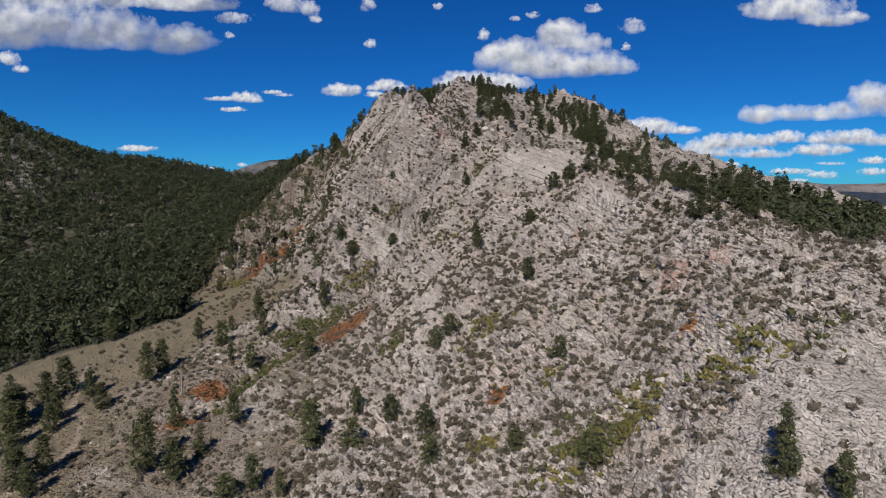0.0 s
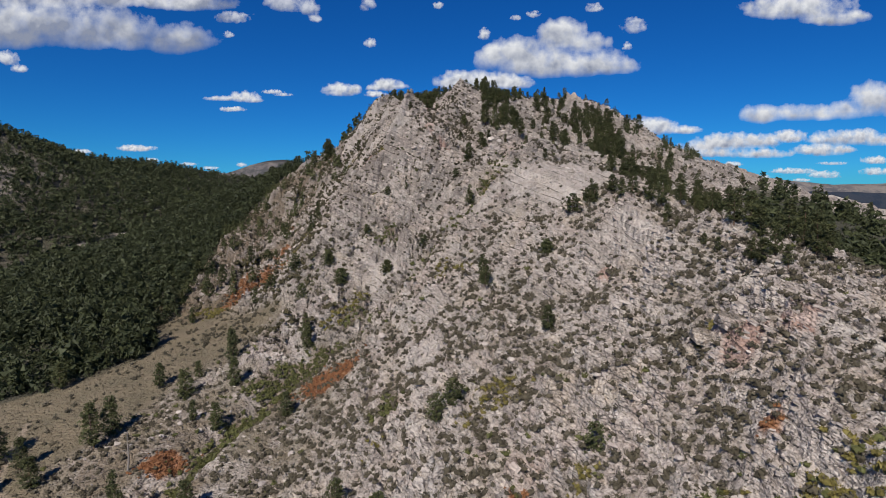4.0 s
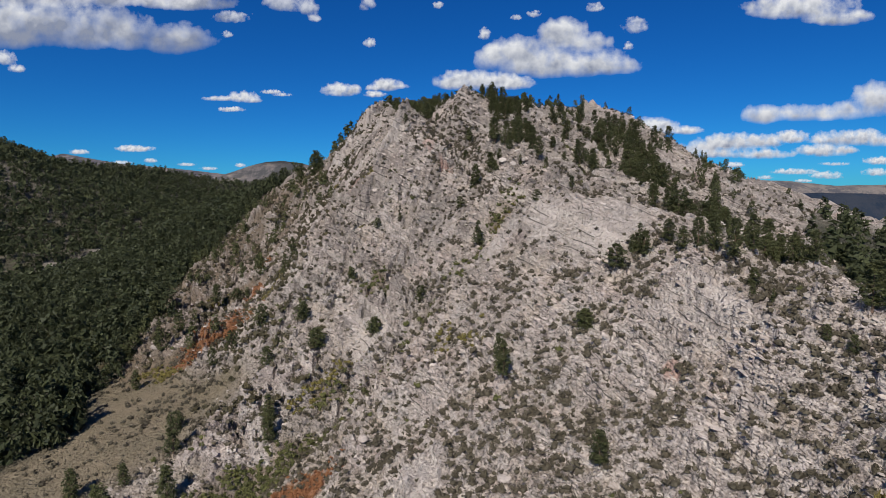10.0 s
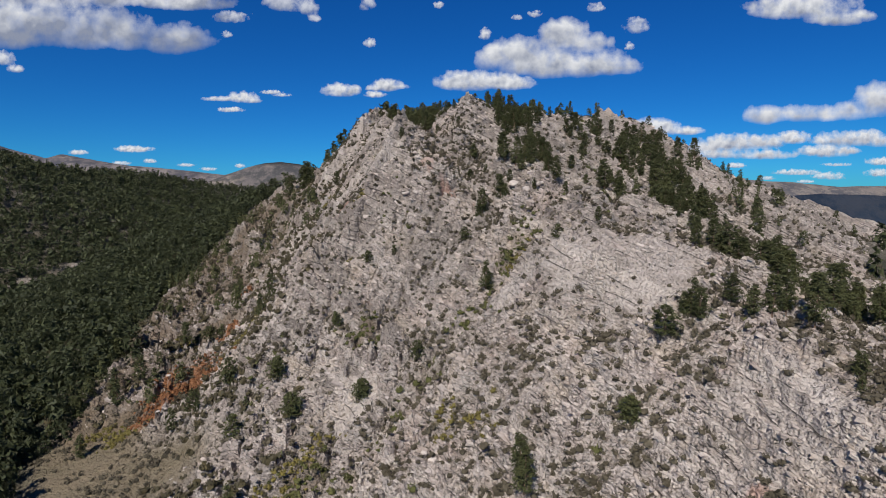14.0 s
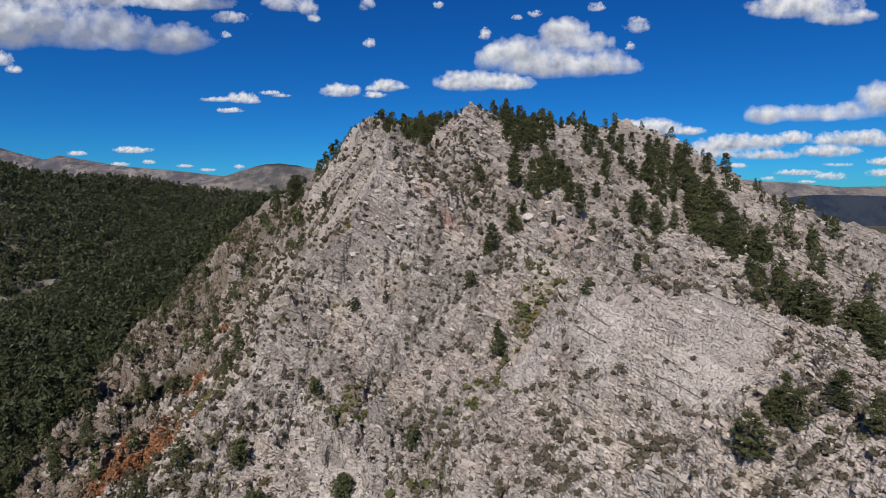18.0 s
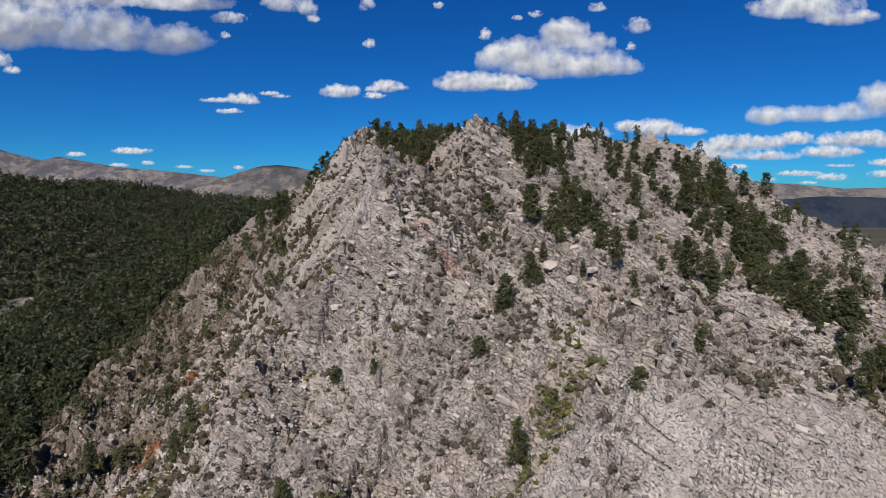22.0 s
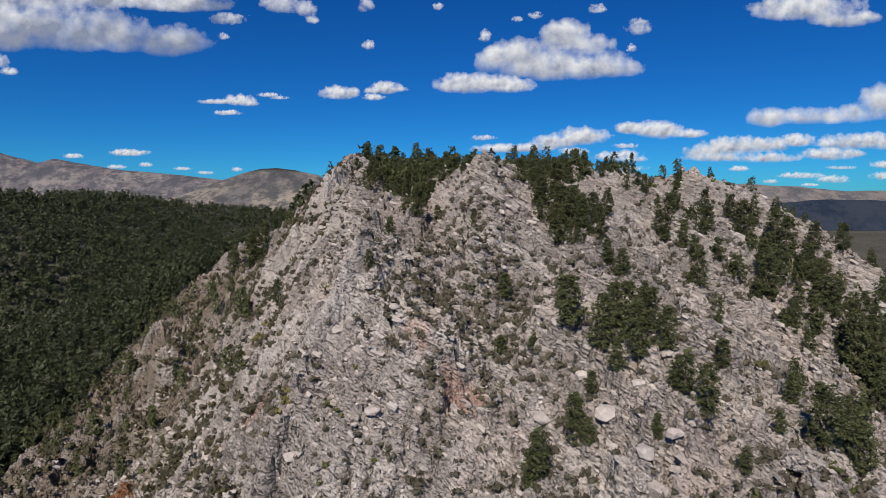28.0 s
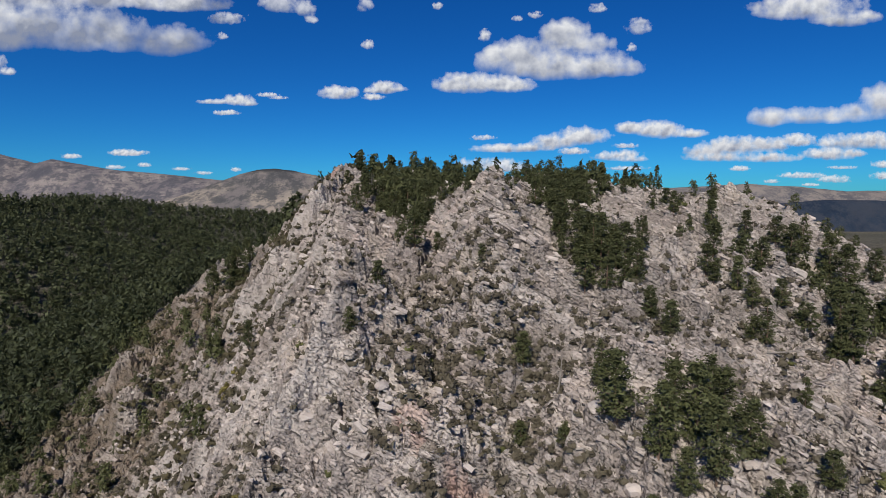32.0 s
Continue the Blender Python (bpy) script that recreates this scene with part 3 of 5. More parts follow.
def height(x, y):
    """The ground with its crags, ledges and gullies."""
    x, y = np.asarray(x, dtype=float), np.asarray(y, dtype=float)
    base = landform(x, y)
    fall = np.hypot(landform(x + 1.5, y) - base, landform(x, y + 1.5) - base) / 1.5
    rock = rocky(x, y) / np.sqrt(1 + (1.3 * fall) ** 2) * 1.15 * (1 - 0.3 * ramp(base, 90, 103))
    rock = rock * (1 - 0.8 * calm(x, y))
    proud = outcrop(x, y)
    bend = 3 * fractal(x / 25, y / 25, 3)
    out = base + rock * (2.0 * crags(x / 21, y / 21, 2) + 0.5 * crags((x + 0.6 * y) / 7, (y - 0.4 * x) / 10, 2))
    face = ramp(y - 0.4 * x, 118, 150)
    out = out + rock * face * (1 - 0.8 * drift(x, y, SLABS)) * (1.1 * crags((x + 0.35 * y) / 9, (y - 0.2 * x) / 6.5, 2) + 0.55 * crags((x - 0.3 * y) / 3.6, y / 4.4, 2))
    # foliated gneiss: treads and risers along tilted layers
    for period, share, seed, tilt in ((5.2, 0.3, 3.1, 0.36), (1.55, 0.85, 8.7, 0.40)):
        s = (out + tilt * x + bend + 0.3 * period * fractal(x / 6 + seed, y / 6, 3)) / period
        f = s - np.floor(s)
        step = ramp(f, 0.38, 0.62) - f
        out = out + rock * share * period * step * (0.15 + 1.0 * proud)
    wx, wy = x + 0.7 * fractal(x / 3, y / 3, 2), y + 0.7 * fractal(x / 3 + 7, y / 3, 2)
    slab = drift(x, y, SLABS)
    # crevices that slant down the face, and others along its layers
    slant, layer_line = np.abs(perlin((x - 0.5 * y) / 4.2 + 11, (0.5 * x + y) / 15)), np.abs(perlin((x + 0.4 * y) / 14 + 2, (y - 0.35 * x) / 4.6))
    out = out - rock * face * (1 - 0.7 * slab) * (2.4 * (1 - ramp(slant, 0.015, 0.085)) * (0.3 + 0.7 * ramp(-x, -12, 8)) + 1.9 * (1 - ramp(layer_line, 0.015, 0.075)))
    bare = (1 - 0.8 * slab) * ramp(fractal(x / 12 + 1, y / 12 + 6, 3), -0.9, 0.1)
    out = out + rock * proud * 0.9 + rock * bare * (0.6 + 0.35 * proud) * (0.42 * blocks(0.8 * wx + 0.5 * wy, 0.9 * wy - 0.5 * wx, 4.6, 0) + 0.62 * blocks(0.7 * wx + 0.4 * wy, wy - 0.3 * wx, 1.9, 40) + 0.5 * blocks(wx, wy, 0.95, 90))
    # fins of bare rock that run down the steep flank
    cliff = ramp(-x, 12, 26) * ramp(y, 172, 192) * rocky(x, y) * (1 - ramp(y, 300, 330))
    edge = np.abs(perlin((y + 0.45 * x + 5 * fractal(x / 18, y / 18, 2)) / 15, x / 42 + 3.7))
    out = out + fin(x, y, LEFT_FIN, 7, 1.3, 3.2) + fin(x, y, RIB_FIN, 5, 1.1, 2.8) + fin(x, y, FLANK_FIN, 6, 1.4, 2.6)
    out = out + cliff * (2.8 * (0.30 - 1.1 * edge) + 1.0 * blocks(0.5 * x + 0.2 * y, y + 0.35 * x, 6.5, 17) * ramp(fractal(x / 20, y / 20 + 2, 2), -0.3, 0.2))
    for tx, ty, reach, tall in TORS:
        out = out + tall * ramp(1.25 - np.hypot(x - tx, y - ty) / reach + 0.35 * fractal(x / 4, y / 4, 2), 0.1, 0.75)
    out = out + (0.25 + 0.5 * rock) * 0.35 * fractal(x / 1.8, y / 1.8, 2)
    out = out - 1.8 * drift(x, y, RUST[:1]) - 3.5 * drift(x, y, CLEFTS)
    out = out - 2.4 * (1 - ramp(line_reach(x, y, GULLY) + 1.2 * fractal(x / 4, y / 4, 2), 0.5, 4.5)) - 1.3 * (1 - ramp(line_reach(x, y, GULCH), 0.5, 3.5))
    return out + (1 - rocky(x, y)) * 1.2 * fractal(x / 30, y / 30, 3)


def spaced(low, high, step, reach, growth):
    """Grid lines, close together from low to high and ever wider out to reach."""
    inner = list(np.arange(low, high + step / 2, step))
    for end, sign in ((inner[0], -1), (inner[-1], 1)):
        s, at, more = step, end, []
        while abs(at) < reach:
            s *= growth
            at += sign * s
            more.append(at)
        inner = more[::-1] + inner if sign < 0 else inner + more
    return np.array(inner)


GX = spaced(-80, 82, 0.36, 4900, 1.07)
GY = spaced(50, 304, 0.36, 4900, 1.07)
gx, gy = np.meshgrid(GX, GY)
gz = height(gx, gy)
far_out = ramp(np.hypot(gx, gy - 200), 800, 1500)
gz = gz * (1 - far_out) + (-60 + 60 * ramp(-gx, -200, 600) + 10 * fractal(gx / 400, gy / 400, 3)) * far_out
ground = sheet("ground", np.stack([gx, gy, gz], -1).reshape(-1, 3), grid_faces(len(GX), len(GY)), ROCKY_GROUND)
layer(ground, "grass", np.maximum(meadow(gx, gy), 0.75 * calm(gx, gy) * ramp(fractal(gx / 9 + 6, gy / 9, 3), -0.2, 0.25)))
layer(ground, "forest", woods(gx, gy))
layer(ground, "outcrop", np.maximum(outcrop(gx, gy) * (1 - 0.8 * drift(gx, gy, SLABS)), (0.8 * ramp(gy, 75, 110)) * drift(gx, gy, SLABS)) * (1 - calm(gx, gy)))
layer(ground, "slab", drift(gx, gy, SLABS))
layer(ground, "lichen", ramp(gy - 0.4 * gx, 122, 165) * (0.15 + 0.85 * ramp(fractal(gx / 9 + 3, gy / 9, 5), -0.25, 0.22)))
layer(ground, "rust", drift(gx, gy, RUST))
layer(ground, "autumn", drift(gx, gy, RED_SPOTS))
layer(ground, "brush", np.maximum.reduce([0.8 * drift(gx, gy, GREEN_SPOTS), brushy(gx, gy), 0.5 * drift(gx, gy, BROWN_SPOTS)]))
layer(ground, "trail", path(gx, gy))
tagged(ground, "pale pinkish-grey gneiss mountainside with ledges, scree and a tan grass meadow", "ground", kind="structure")

# ---- distant country ----
def make_hills(name, a, b, c, rim=9999.0):
    """Far hills in two tones with darker woods in patches and, above the height rim, along the top."""
    m, n, l = material(name)
    bsdf = n["Principled BSDF"]
    bsdf.inputs["Roughness"].default_value = 0.95
    bsdf.inputs["Specular IOR Level"].default_value = 0.1
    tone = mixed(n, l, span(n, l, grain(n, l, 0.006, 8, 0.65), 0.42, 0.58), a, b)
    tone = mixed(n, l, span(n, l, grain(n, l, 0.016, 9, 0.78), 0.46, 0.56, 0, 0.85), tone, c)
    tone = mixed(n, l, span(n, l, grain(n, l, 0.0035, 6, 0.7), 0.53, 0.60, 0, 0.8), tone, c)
    geo, split = n.new("ShaderNodeNewGeometry"), n.new("ShaderNodeSeparateXYZ")
    l.new(geo.outputs["Position"], split.inputs[0])
    tone = mixed(n, l, span(n, l, split.outputs[2], rim, rim + 10, 0, 0.9), tone, tuple(0.6 * q for q in c))
    l.new(tone, bsdf.inputs["Base Color"])
    raised(n, l, bsdf, grain(n, l, 0.012, 7, 0.6), 22, 0.8)
    return m


def far_range(name, crest, depth, base, rough, mat, label, ahead=900, behind=500):
    """A distant range whose skyline runs through the (x, z) of crest at the distance depth."""
    cx, cz = zip(*crest)
    xs, ys = np.linspace(cx[0], cx[-1], 420), np.linspace(-ahead, behind, 46)
    x, y = np.meshgrid(xs, ys)
    top = np.interp(x, cx, cz) + 5 * fractal(x / 170, x * 0 + 3.3, 3)
    fade = np.where(y < 0, np.exp(-((y / (0.45 * ahead)) ** 2) * 2.2), 1 - y / behind)
    z = base + (top - base) * fade + rough * 0.9 * (fractal(x / 420, y / 520, 4) + 0.3 * crags(x / 300, y / 700, 2)) * ramp(-y, 0, 200) * np.clip(fade, 0.12, 1)
    ob = sheet(name, np.stack([x, y + depth, z], -1).reshape(-1, 3), grid_faces(420, 46), mat, smooth=True)
    return tagged(ob, label, "mountain", kind="structure")


# The mauve cast of the west range is haze put into its base colour.
TAN_HILLS = make_hills("haze_tinted_tan_hills", (0.125, 0.112, 0.118), (0.205, 0.178, 0.168), (0.060, 0.060, 0.072))
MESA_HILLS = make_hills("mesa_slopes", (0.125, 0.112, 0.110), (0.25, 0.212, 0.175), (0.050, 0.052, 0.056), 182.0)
# East range: cloud shade and haze are mixed into the dark blue-grey.
DARK_HILLS = make_hills("half_wooded_shaded_hills", (0.075, 0.075, 0.085), (0.12, 0.11, 0.11), (0.19, 0.165, 0.15))
# Foothill colour holds a cloud shadow: near-black blue, whatever the sun does.
SHADOWED_HILLS = make_hills("cloud_shadowed_foothills", (0.012, 0.020, 0.036), (0.018, 0.028, 0.046), (0.03, 0.036, 0.05))
far_range("mountain_west", [(-4200, 420), (-3000, 395), (-2560, 352), (-2300, 278), (-2200, 304), (-1880, 242), (-1460, 208), (-1236, 180), (-900, 150), (-300, 90)], 3450, 20, 75, TAN_HILLS, "far tan and grey rocky mountain range, haze tinted into its colour")
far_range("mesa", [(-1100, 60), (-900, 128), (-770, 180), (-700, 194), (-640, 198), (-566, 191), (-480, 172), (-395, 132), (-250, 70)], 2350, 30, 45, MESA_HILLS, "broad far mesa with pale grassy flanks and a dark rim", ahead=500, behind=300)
far_range("mountain_east", [(300, 70), (700, 105), (1080, 124), (1455, 146), (1642, 156), (1923, 139), (2173, 112), (2448, 121), (3000, 130), (3900, 100)], 3300, -70, 80, DARK_HILLS, "far wooded mountain range with pale meadows below, cloud shade and haze in its dark colour", ahead=1000)

# low ridge that carries the painted cloud shadow
far_range("foothill_east", [(900, -70), (1180, 40), (1320, 74), (1500, 60), (1750, 78), (2050, 66), (2500, 84), (3200, 60)], 2750, -75, 30, SHADOWED_HILLS, "foothills below the far range, cloud shadow painted in as dark blue", ahead=260, behind=300)

# ---- clouds: part of the sky's backdrop, far behind everything ----
def make_cloud():
    m, n, l = material("cumulus")
    tex, info = n.new("ShaderNodeTexCoord"), n.new("ShaderNodeObjectInfo")
    shade = n.new("ShaderNodeSeparateColor")
    l.new(info.outputs["Color"], shade.inputs[0])

    def calc(op, a, b=0.0, c=0.0):
        node = n.new("ShaderNodeMath")
        node.operation = op
        for socket, value in zip(node.inputs, (a, b, c)):
            if isinstance(value, bpy.types.NodeSocket):
                l.new(value, socket)
            else:
                socket.default_value = value
        return node.outputs[0]

    def puffs(scale, detail, rough, shift=(0, 0, 0)):
        mapping, node = n.new("ShaderNodeMapping"), n.new("ShaderNodeTexNoise")
        mapping.inputs[1].default_value = shift
        l.new(tex.outputs["Object"], mapping.inputs[0])
        l.new(mapping.outputs[0], node.inputs["Vector"])
        node.noise_dimensions = "4D"
        l.new(calc("MULTIPLY", shade.outputs[0], 60.0), node.inputs["W"])
        node.inputs["Scale"].default_value, node.inputs["Detail"].default_value, node.inputs["Roughness"].default_value = scale, detail, rough
        return node.outputs[0]

    body, v = attribute(n, "body"), attribute(n, "lift")
    lump = calc("MULTIPLY_ADD", puffs(0.7, 3.0, 0.5, (9, 4, 0)), 0.5, calc("MULTIPLY", puffs(1.7, 6.0, 0.55), 0.5))
    fray = calc("MULTIPLY_ADD", shade.outputs[2], 3.5, 3.6)
    thick = calc("ADD", body, calc("MULTIPLY", calc("MULTIPLY", calc("SUBTRACT", lump, 0.515), fray), span(n, l, v, -0.6, 0.3, 0.6, 1.0)))
    cover = calc("MULTIPLY", span(n, l, thick, -0.05, 0.85), calc("SUBTRACT", 1.0, calc("MULTIPLY", shade.outputs[2], 0.55)))
    # Sunlit tops and shaded bellies are painted into the glow; no lamp shades it.
    lit = calc("ADD", calc("MULTIPLY", v, 0.42), calc("MULTIPLY", calc("SUBTRACT", puffs(1.1, 3.0, 0.5, (0.20, -0.26, 0)), puffs(1.1, 4.0, 0.5)), -1.0))
    lit = calc("SUBTRACT", lit, calc("MULTIPLY", calc("SUBTRACT", puffs(0.45, 2.0, 0.5, (5, 3, 0)), 0.5), calc("MULTIPLY", shade.outputs[1], 1.6)))
    lit = calc("SUBTRACT", lit, calc("MULTIPLY", calc("MINIMUM", thick, 1.0), calc("MULTIPLY_ADD", shade.outputs[1], 0.34, 0.05)))
    tone = mixed(n, l, span(n, l, lit, -0.42, 0.12), (0.19, 0.215, 0.285), (0.56, 0.57, 0.59))
    glow, clear, blend = n.new("ShaderNodeEmission"), n.new("ShaderNodeBsdfTransparent"), n.new("ShaderNodeMixShader")
    l.new(tone, glow.inputs[0])
    l.new(cover, blend.inputs[0])
    l.new(clear.outputs[0], blend.inputs[1])
    l.new(glow.outputs[0], blend.inputs[2])
    l.new(blend.outputs[0], n["Material Output"].inputs[0])
    return m


CUMULUS = make_cloud()


CLOUDS = []


def cloud(label, belly, wisp, *lobes):
    """A cloud 4.6 km off, heaped up from lobes: bearing and rise as tangents from the drone, half width and half height likewise. Its foot is flat."""
    far, eye = 4500.0 + 5 * len(CLOUDS), Vector((0, 70, 80))
    tall = max(q[3] for q in lobes)
    left, right = min(q[0] - 1.6 * q[2] for q in lobes), max(q[0] + 1.6 * q[2] for q in lobes)
    low, high = min(q[1] - 1.2 * q[3] for q in lobes), max(q[1] + 1.8 * q[3] for q in lobes)
    nx, ny = min(90, 12 + int(7 * (right - left) / tall)), 18
    u, v = np.meshgrid(np.linspace(left, right, nx), np.linspace(low, high, ny))
    parts = []
    for a, b, w, h in lobes:
        up = (v - b) / h
        parts.append(1 - ((u - a) / w) ** 2 - np.where(up < 0, up * 1.5, up) ** 2)
    body = swell(parts, 0.12)
    weights = np.exp(3 * (np.array(parts) - np.max(parts, axis=0)))
    lift = sum(k * (v - b) / h for k, (a, b, w, h) in zip(weights, lobes)) / weights.sum(0)
    middle, rise = (left + right) / 2, (low + high) / 2
    way = Vector((middle, 1, rise)).normalized()
    size = tall * far
    x, y = (u - middle) / tall, (v - rise) / tall
    ob = sheet("cloud", np.stack([x, y, 0 * x], -1).reshape(-1, 3), grid_faces(nx, ny), CUMULUS)
    layer(ob, "body", body)
    layer(ob, "lift", lift)
    ob.color = ((17.3 * middle + 9.1 * rise) % 1, belly, wisp, 1)
    ob.matrix_world = Matrix.LocRotScale(eye + way * far * math.sqrt(1 + middle ** 2 + rise ** 2), Euler((radians(90), 0, 0)), (size, size, size))
    CLOUDS.append(ob)
    return tagged(ob, label, "cloud", "fair-weather clouds", "structure")


BIG, SMALL, THIN = "large white cumulus cloud with a grey underside", "small white fair-weather cumulus cloud", "thin low streak of white cloud"
cloud(BIG, 1.0, 0, (-0.6867, 0.275, 0.156, 0.0468), (-0.564, 0.2659, 0.1268, 0.041), (-0.4507, 0.2548, 0.0829, 0.0332), (-0.7254, 0.264, 0.0878, 0.0371))
cloud(BIG, 1.3, 0, (-0.5984, 0.3262, 0.2633, 0.0273), (-0.4292, 0.3153, 0.0975, 0.0176))
cloud(SMALL, 0, 0.2, (-0.7397, 0.2243, 0.0195, 0.0156), (-0.7218, 0.2076, 0.0156, 0.0088))
cloud(SMALL, 0, 0, (-0.34, 0.1601, 0.0293, 0.0127), (-0.3755, 0.1582, 0.039, 0.0059), (-0.3209, 0.1554, 0.0156, 0.0059))
cloud(THIN, 0, 0, (-0.3617, 0.1403, 0.0254, 0.0059))
cloud(THIN, 0, 0.2, (-0.2918, 0.1694, 0.0195, 0.0049), (-0.2728, 0.1648, 0.0176, 0.0039))
cloud(SMALL, 0.2, 0, (-0.1741, 0.1713, 0.0351, 0.0146), (-0.1531, 0.1732, 0.0156, 0.0117))
cloud(SMALL, 0.2, 0, (-0.0947, 0.1807, 0.0273, 0.0137), (-0.0766, 0.1788, 0.0215, 0.0059), (-0.1177, 0.176, 0.0176, 0.0068))
cloud(SMALL, 0, 0, (-0.1159, 0.1657, 0.0195, 0.0078))
cloud(BIG, 0.25, 0, (0.0476, 0.1863, 0.0644, 0.0215), (0.0122, 0.1835, 0.0312, 0.0146), (0.1096, 0.1835, 0.0468, 0.0166))
cloud(BIG, 0.4, 0, (0.1949, 0.2142, 0.1365, 0.0312), (0.2711, 0.2124, 0.0663, 0.0234), (0.1423, 0.2309, 0.0731, 0.0351), (0.2016, 0.2604, 0.0507, 0.0312), (0.2435, 0.2512, 0.0449, 0.0234), (0.0901, 0.2253, 0.039, 0.0254))
cloud(SMALL, 0, 0.2, (0.0689, 0.2632, 0.0127, 0.0117))
cloud(THIN, 0, 0.5, (0.1226, 0.2916, 0.0098, 0.0059), (0.1527, 0.297, 0.0117, 0.0078))
cloud(THIN, 0, 0.4, (0.2544, 0.3071, 0.0166, 0.0098))
cloud(THIN, 0, 0.7, (0.3213, 0.2769, 0.0234, 0.0156), (0.3305, 0.2861, 0.0137, 0.0078))
cloud(THIN, 0, 0.4, (0.311, 0.2438, 0.0107, 0.0078))
cloud(BIG, 0.5, 0, (0.5984, 0.308, 0.0975, 0.0293), (0.5515, 0.3043, 0.0468, 0.0215), (0.6561, 0.2897, 0.0585, 0.0176), (0.6954, 0.2952, 0.0254, 0.0098))
cloud(BIG, 0.4, 0, (0.5418, 0.13, 0.041, 0.0215), (0.628, 0.1329, 0.0829, 0.0195), (0.7043, 0.1376, 0.0683, 0.0254), (0.7373, 0.1582, 0.0507, 0.0332), (0.8087, 0.1507, 0.078, 0.0429))
cloud(SMALL, 0.2, 0, (0.3651, 0.1093, 0.0449, 0.0195), (0.3141, 0.113, 0.0312, 0.0127), (0.4105, 0.1045, 0.0332, 0.0098))
cloud(BIG, 0.3, 0, (0.4865, 0.0827, 0.0644, 0.0195), (0.5461, 0.0855, 0.0429, 0.0156), (0.4435, 0.0741, 0.0429, 0.0146), (0.4603, 0.0655, 0.0566, 0.0107), (0.5453, 0.0646, 0.0683, 0.0117))
cloud(SMALL, 0.2, 0, (0.5968, 0.0922, 0.0332, 0.0137))
cloud(BIG, 0.3, 0, (0.6979, 0.0912, 0.0683, 0.0185), (0.648, 0.0884, 0.0332, 0.0117), (0.7483, 0.0865, 0.0429, 0.0137))
cloud(SMALL, 0.2, 0, (0.6511, 0.0703, 0.0536, 0.0146), (0.6896, 0.0712, 0.0273, 0.0088))
cloud(SMALL, 0, 0, (0.7449, 0.0531, 0.0273, 0.0088))
cloud(THIN, 0, 0.2, (0.6049, 0.0349, 0.0439, 0.0068))
cloud(THIN, 0, 0.3, (0.6634, 0.0282, 0.0332, 0.0078))
cloud(THIN, 0, 0.2, (0.7463, 0.0339, 0.0293, 0.0088))
cloud(THIN, 0, 0.4, (0.6737, 0.0483, 0.0273, 0.0039))
cloud(THIN, 0, 0.3, (0.5551, 0.0253, 0.0156, 0.0049))
cloud(THIN, 0, 0.2, (0.4998, 0.0464, 0.0195, 0.0059))
cloud(THIN, 0, 0.3, (0.6194, 0.0195, 0.0176, 0.0039))
cloud(SMALL, 0.2, 0, (0.2328, 0.0999, 0.0507, 0.0195), (0.1904, 0.0915, 0.0449, 0.0156), (0.1527, 0.0822, 0.0429, 0.0098), (0.1025, 0.0803, 0.0624, 0.0098))
cloud(SMALL, 0.1, 0, (0.2191, 0.0756, 0.0293, 0.0078))
cloud(SMALL, 0.2, 0.1, (0.0818, 0.054, 0.0624, 0.0146), (0.1151, 0.0484, 0.0585, 0.0098))
cloud(SMALL, 0.1, 0, (0.2952, 0.0671, 0.0468, 0.0117), (0.319, 0.0633, 0.0332, 0.0078))
cloud(THIN, 0, 0.2, (0.3118, 0.0473, 0.0371, 0.0049))
cloud(THIN, 0, 0.3, (0.0654, 0.0982, 0.0234, 0.0059))
cloud(THIN, 0, 0.3, (0.307, 0.0849, 0.0234, 0.0059))
cloud(SMALL, 0, 0, (-0.5305, 0.0739, 0.0351, 0.0078))
cloud(SMALL, 0, 0.1, (-0.6244, 0.0685, 0.0195, 0.0059))
cloud(THIN, 0, 0.2, (-0.5029, 0.054, 0.0127, 0.0049))
cloud(THIN, 0, 0.3, (-0.441, 0.0473, 0.0176, 0.0039))
cloud(THIN, 0, 0.3, (-0.4029, 0.0405, 0.0156, 0.0039))
cloud(THIN, 0, 0.2, (-0.3481, 0.0461, 0.0098, 0.0049))
cloud(THIN, 0, 0.2, (-0.5528, 0.0503, 0.0176, 0.0049))
cloud(THIN, 0, 0.6, (-0.1275, 0.3116, 0.0166, 0.0195))
cloud(SMALL, 0, 0.2, (-0.1245, 0.2493, 0.0117, 0.0098))
cloud(SMALL, 0, 0.5, (-0.2688, 0.3171, 0.0351, 0.0215), (-0.2313, 0.308, 0.0234, 0.0156), (-0.2156, 0.2906, 0.0117, 0.0088))
cloud(THIN, 0, 0.6, (-0.364, 0.264, 0.0107, 0.0068))
cloud(THIN, 0.8, 0.5, (-0.3546, 0.2916, 0.0332, 0.0117))
cloud(THIN, 0, 0.3, (-0.0087, 0.3116, 0.0098, 0.0078))

# ---- trees ----
def bursts(r, centres, sizes, count, leaf, lie=0.0, upright=0.75):
    """Small leaves, triangles round each of the centres. lie: how far they lie flat on the outside of the crown."""
    k = len(centres) * count
    at = np.repeat(centres, count, 0) + r.normal(0, 0.5, (k, 3)) * np.repeat(sizes, count)[:, None] * (1, 1, 0.6)
    off = r.normal(0, 1, (k, 3, 3)) * leaf * r.uniform(0.6, 1.3, (k, 1, 1)) * (1, 1, upright)
    out = at * (1, 1, 0.35) + (0, 0, 0.05)
    out /= np.linalg.norm(out, axis=1, keepdims=True) + 1e-6
    off = off - lie * (off * out[:, None]).sum(2, keepdims=True) * out[:, None]
    return (at[:, None, :] + off).reshape(-1, 3), np.arange(3 * k).reshape(-1, 3)


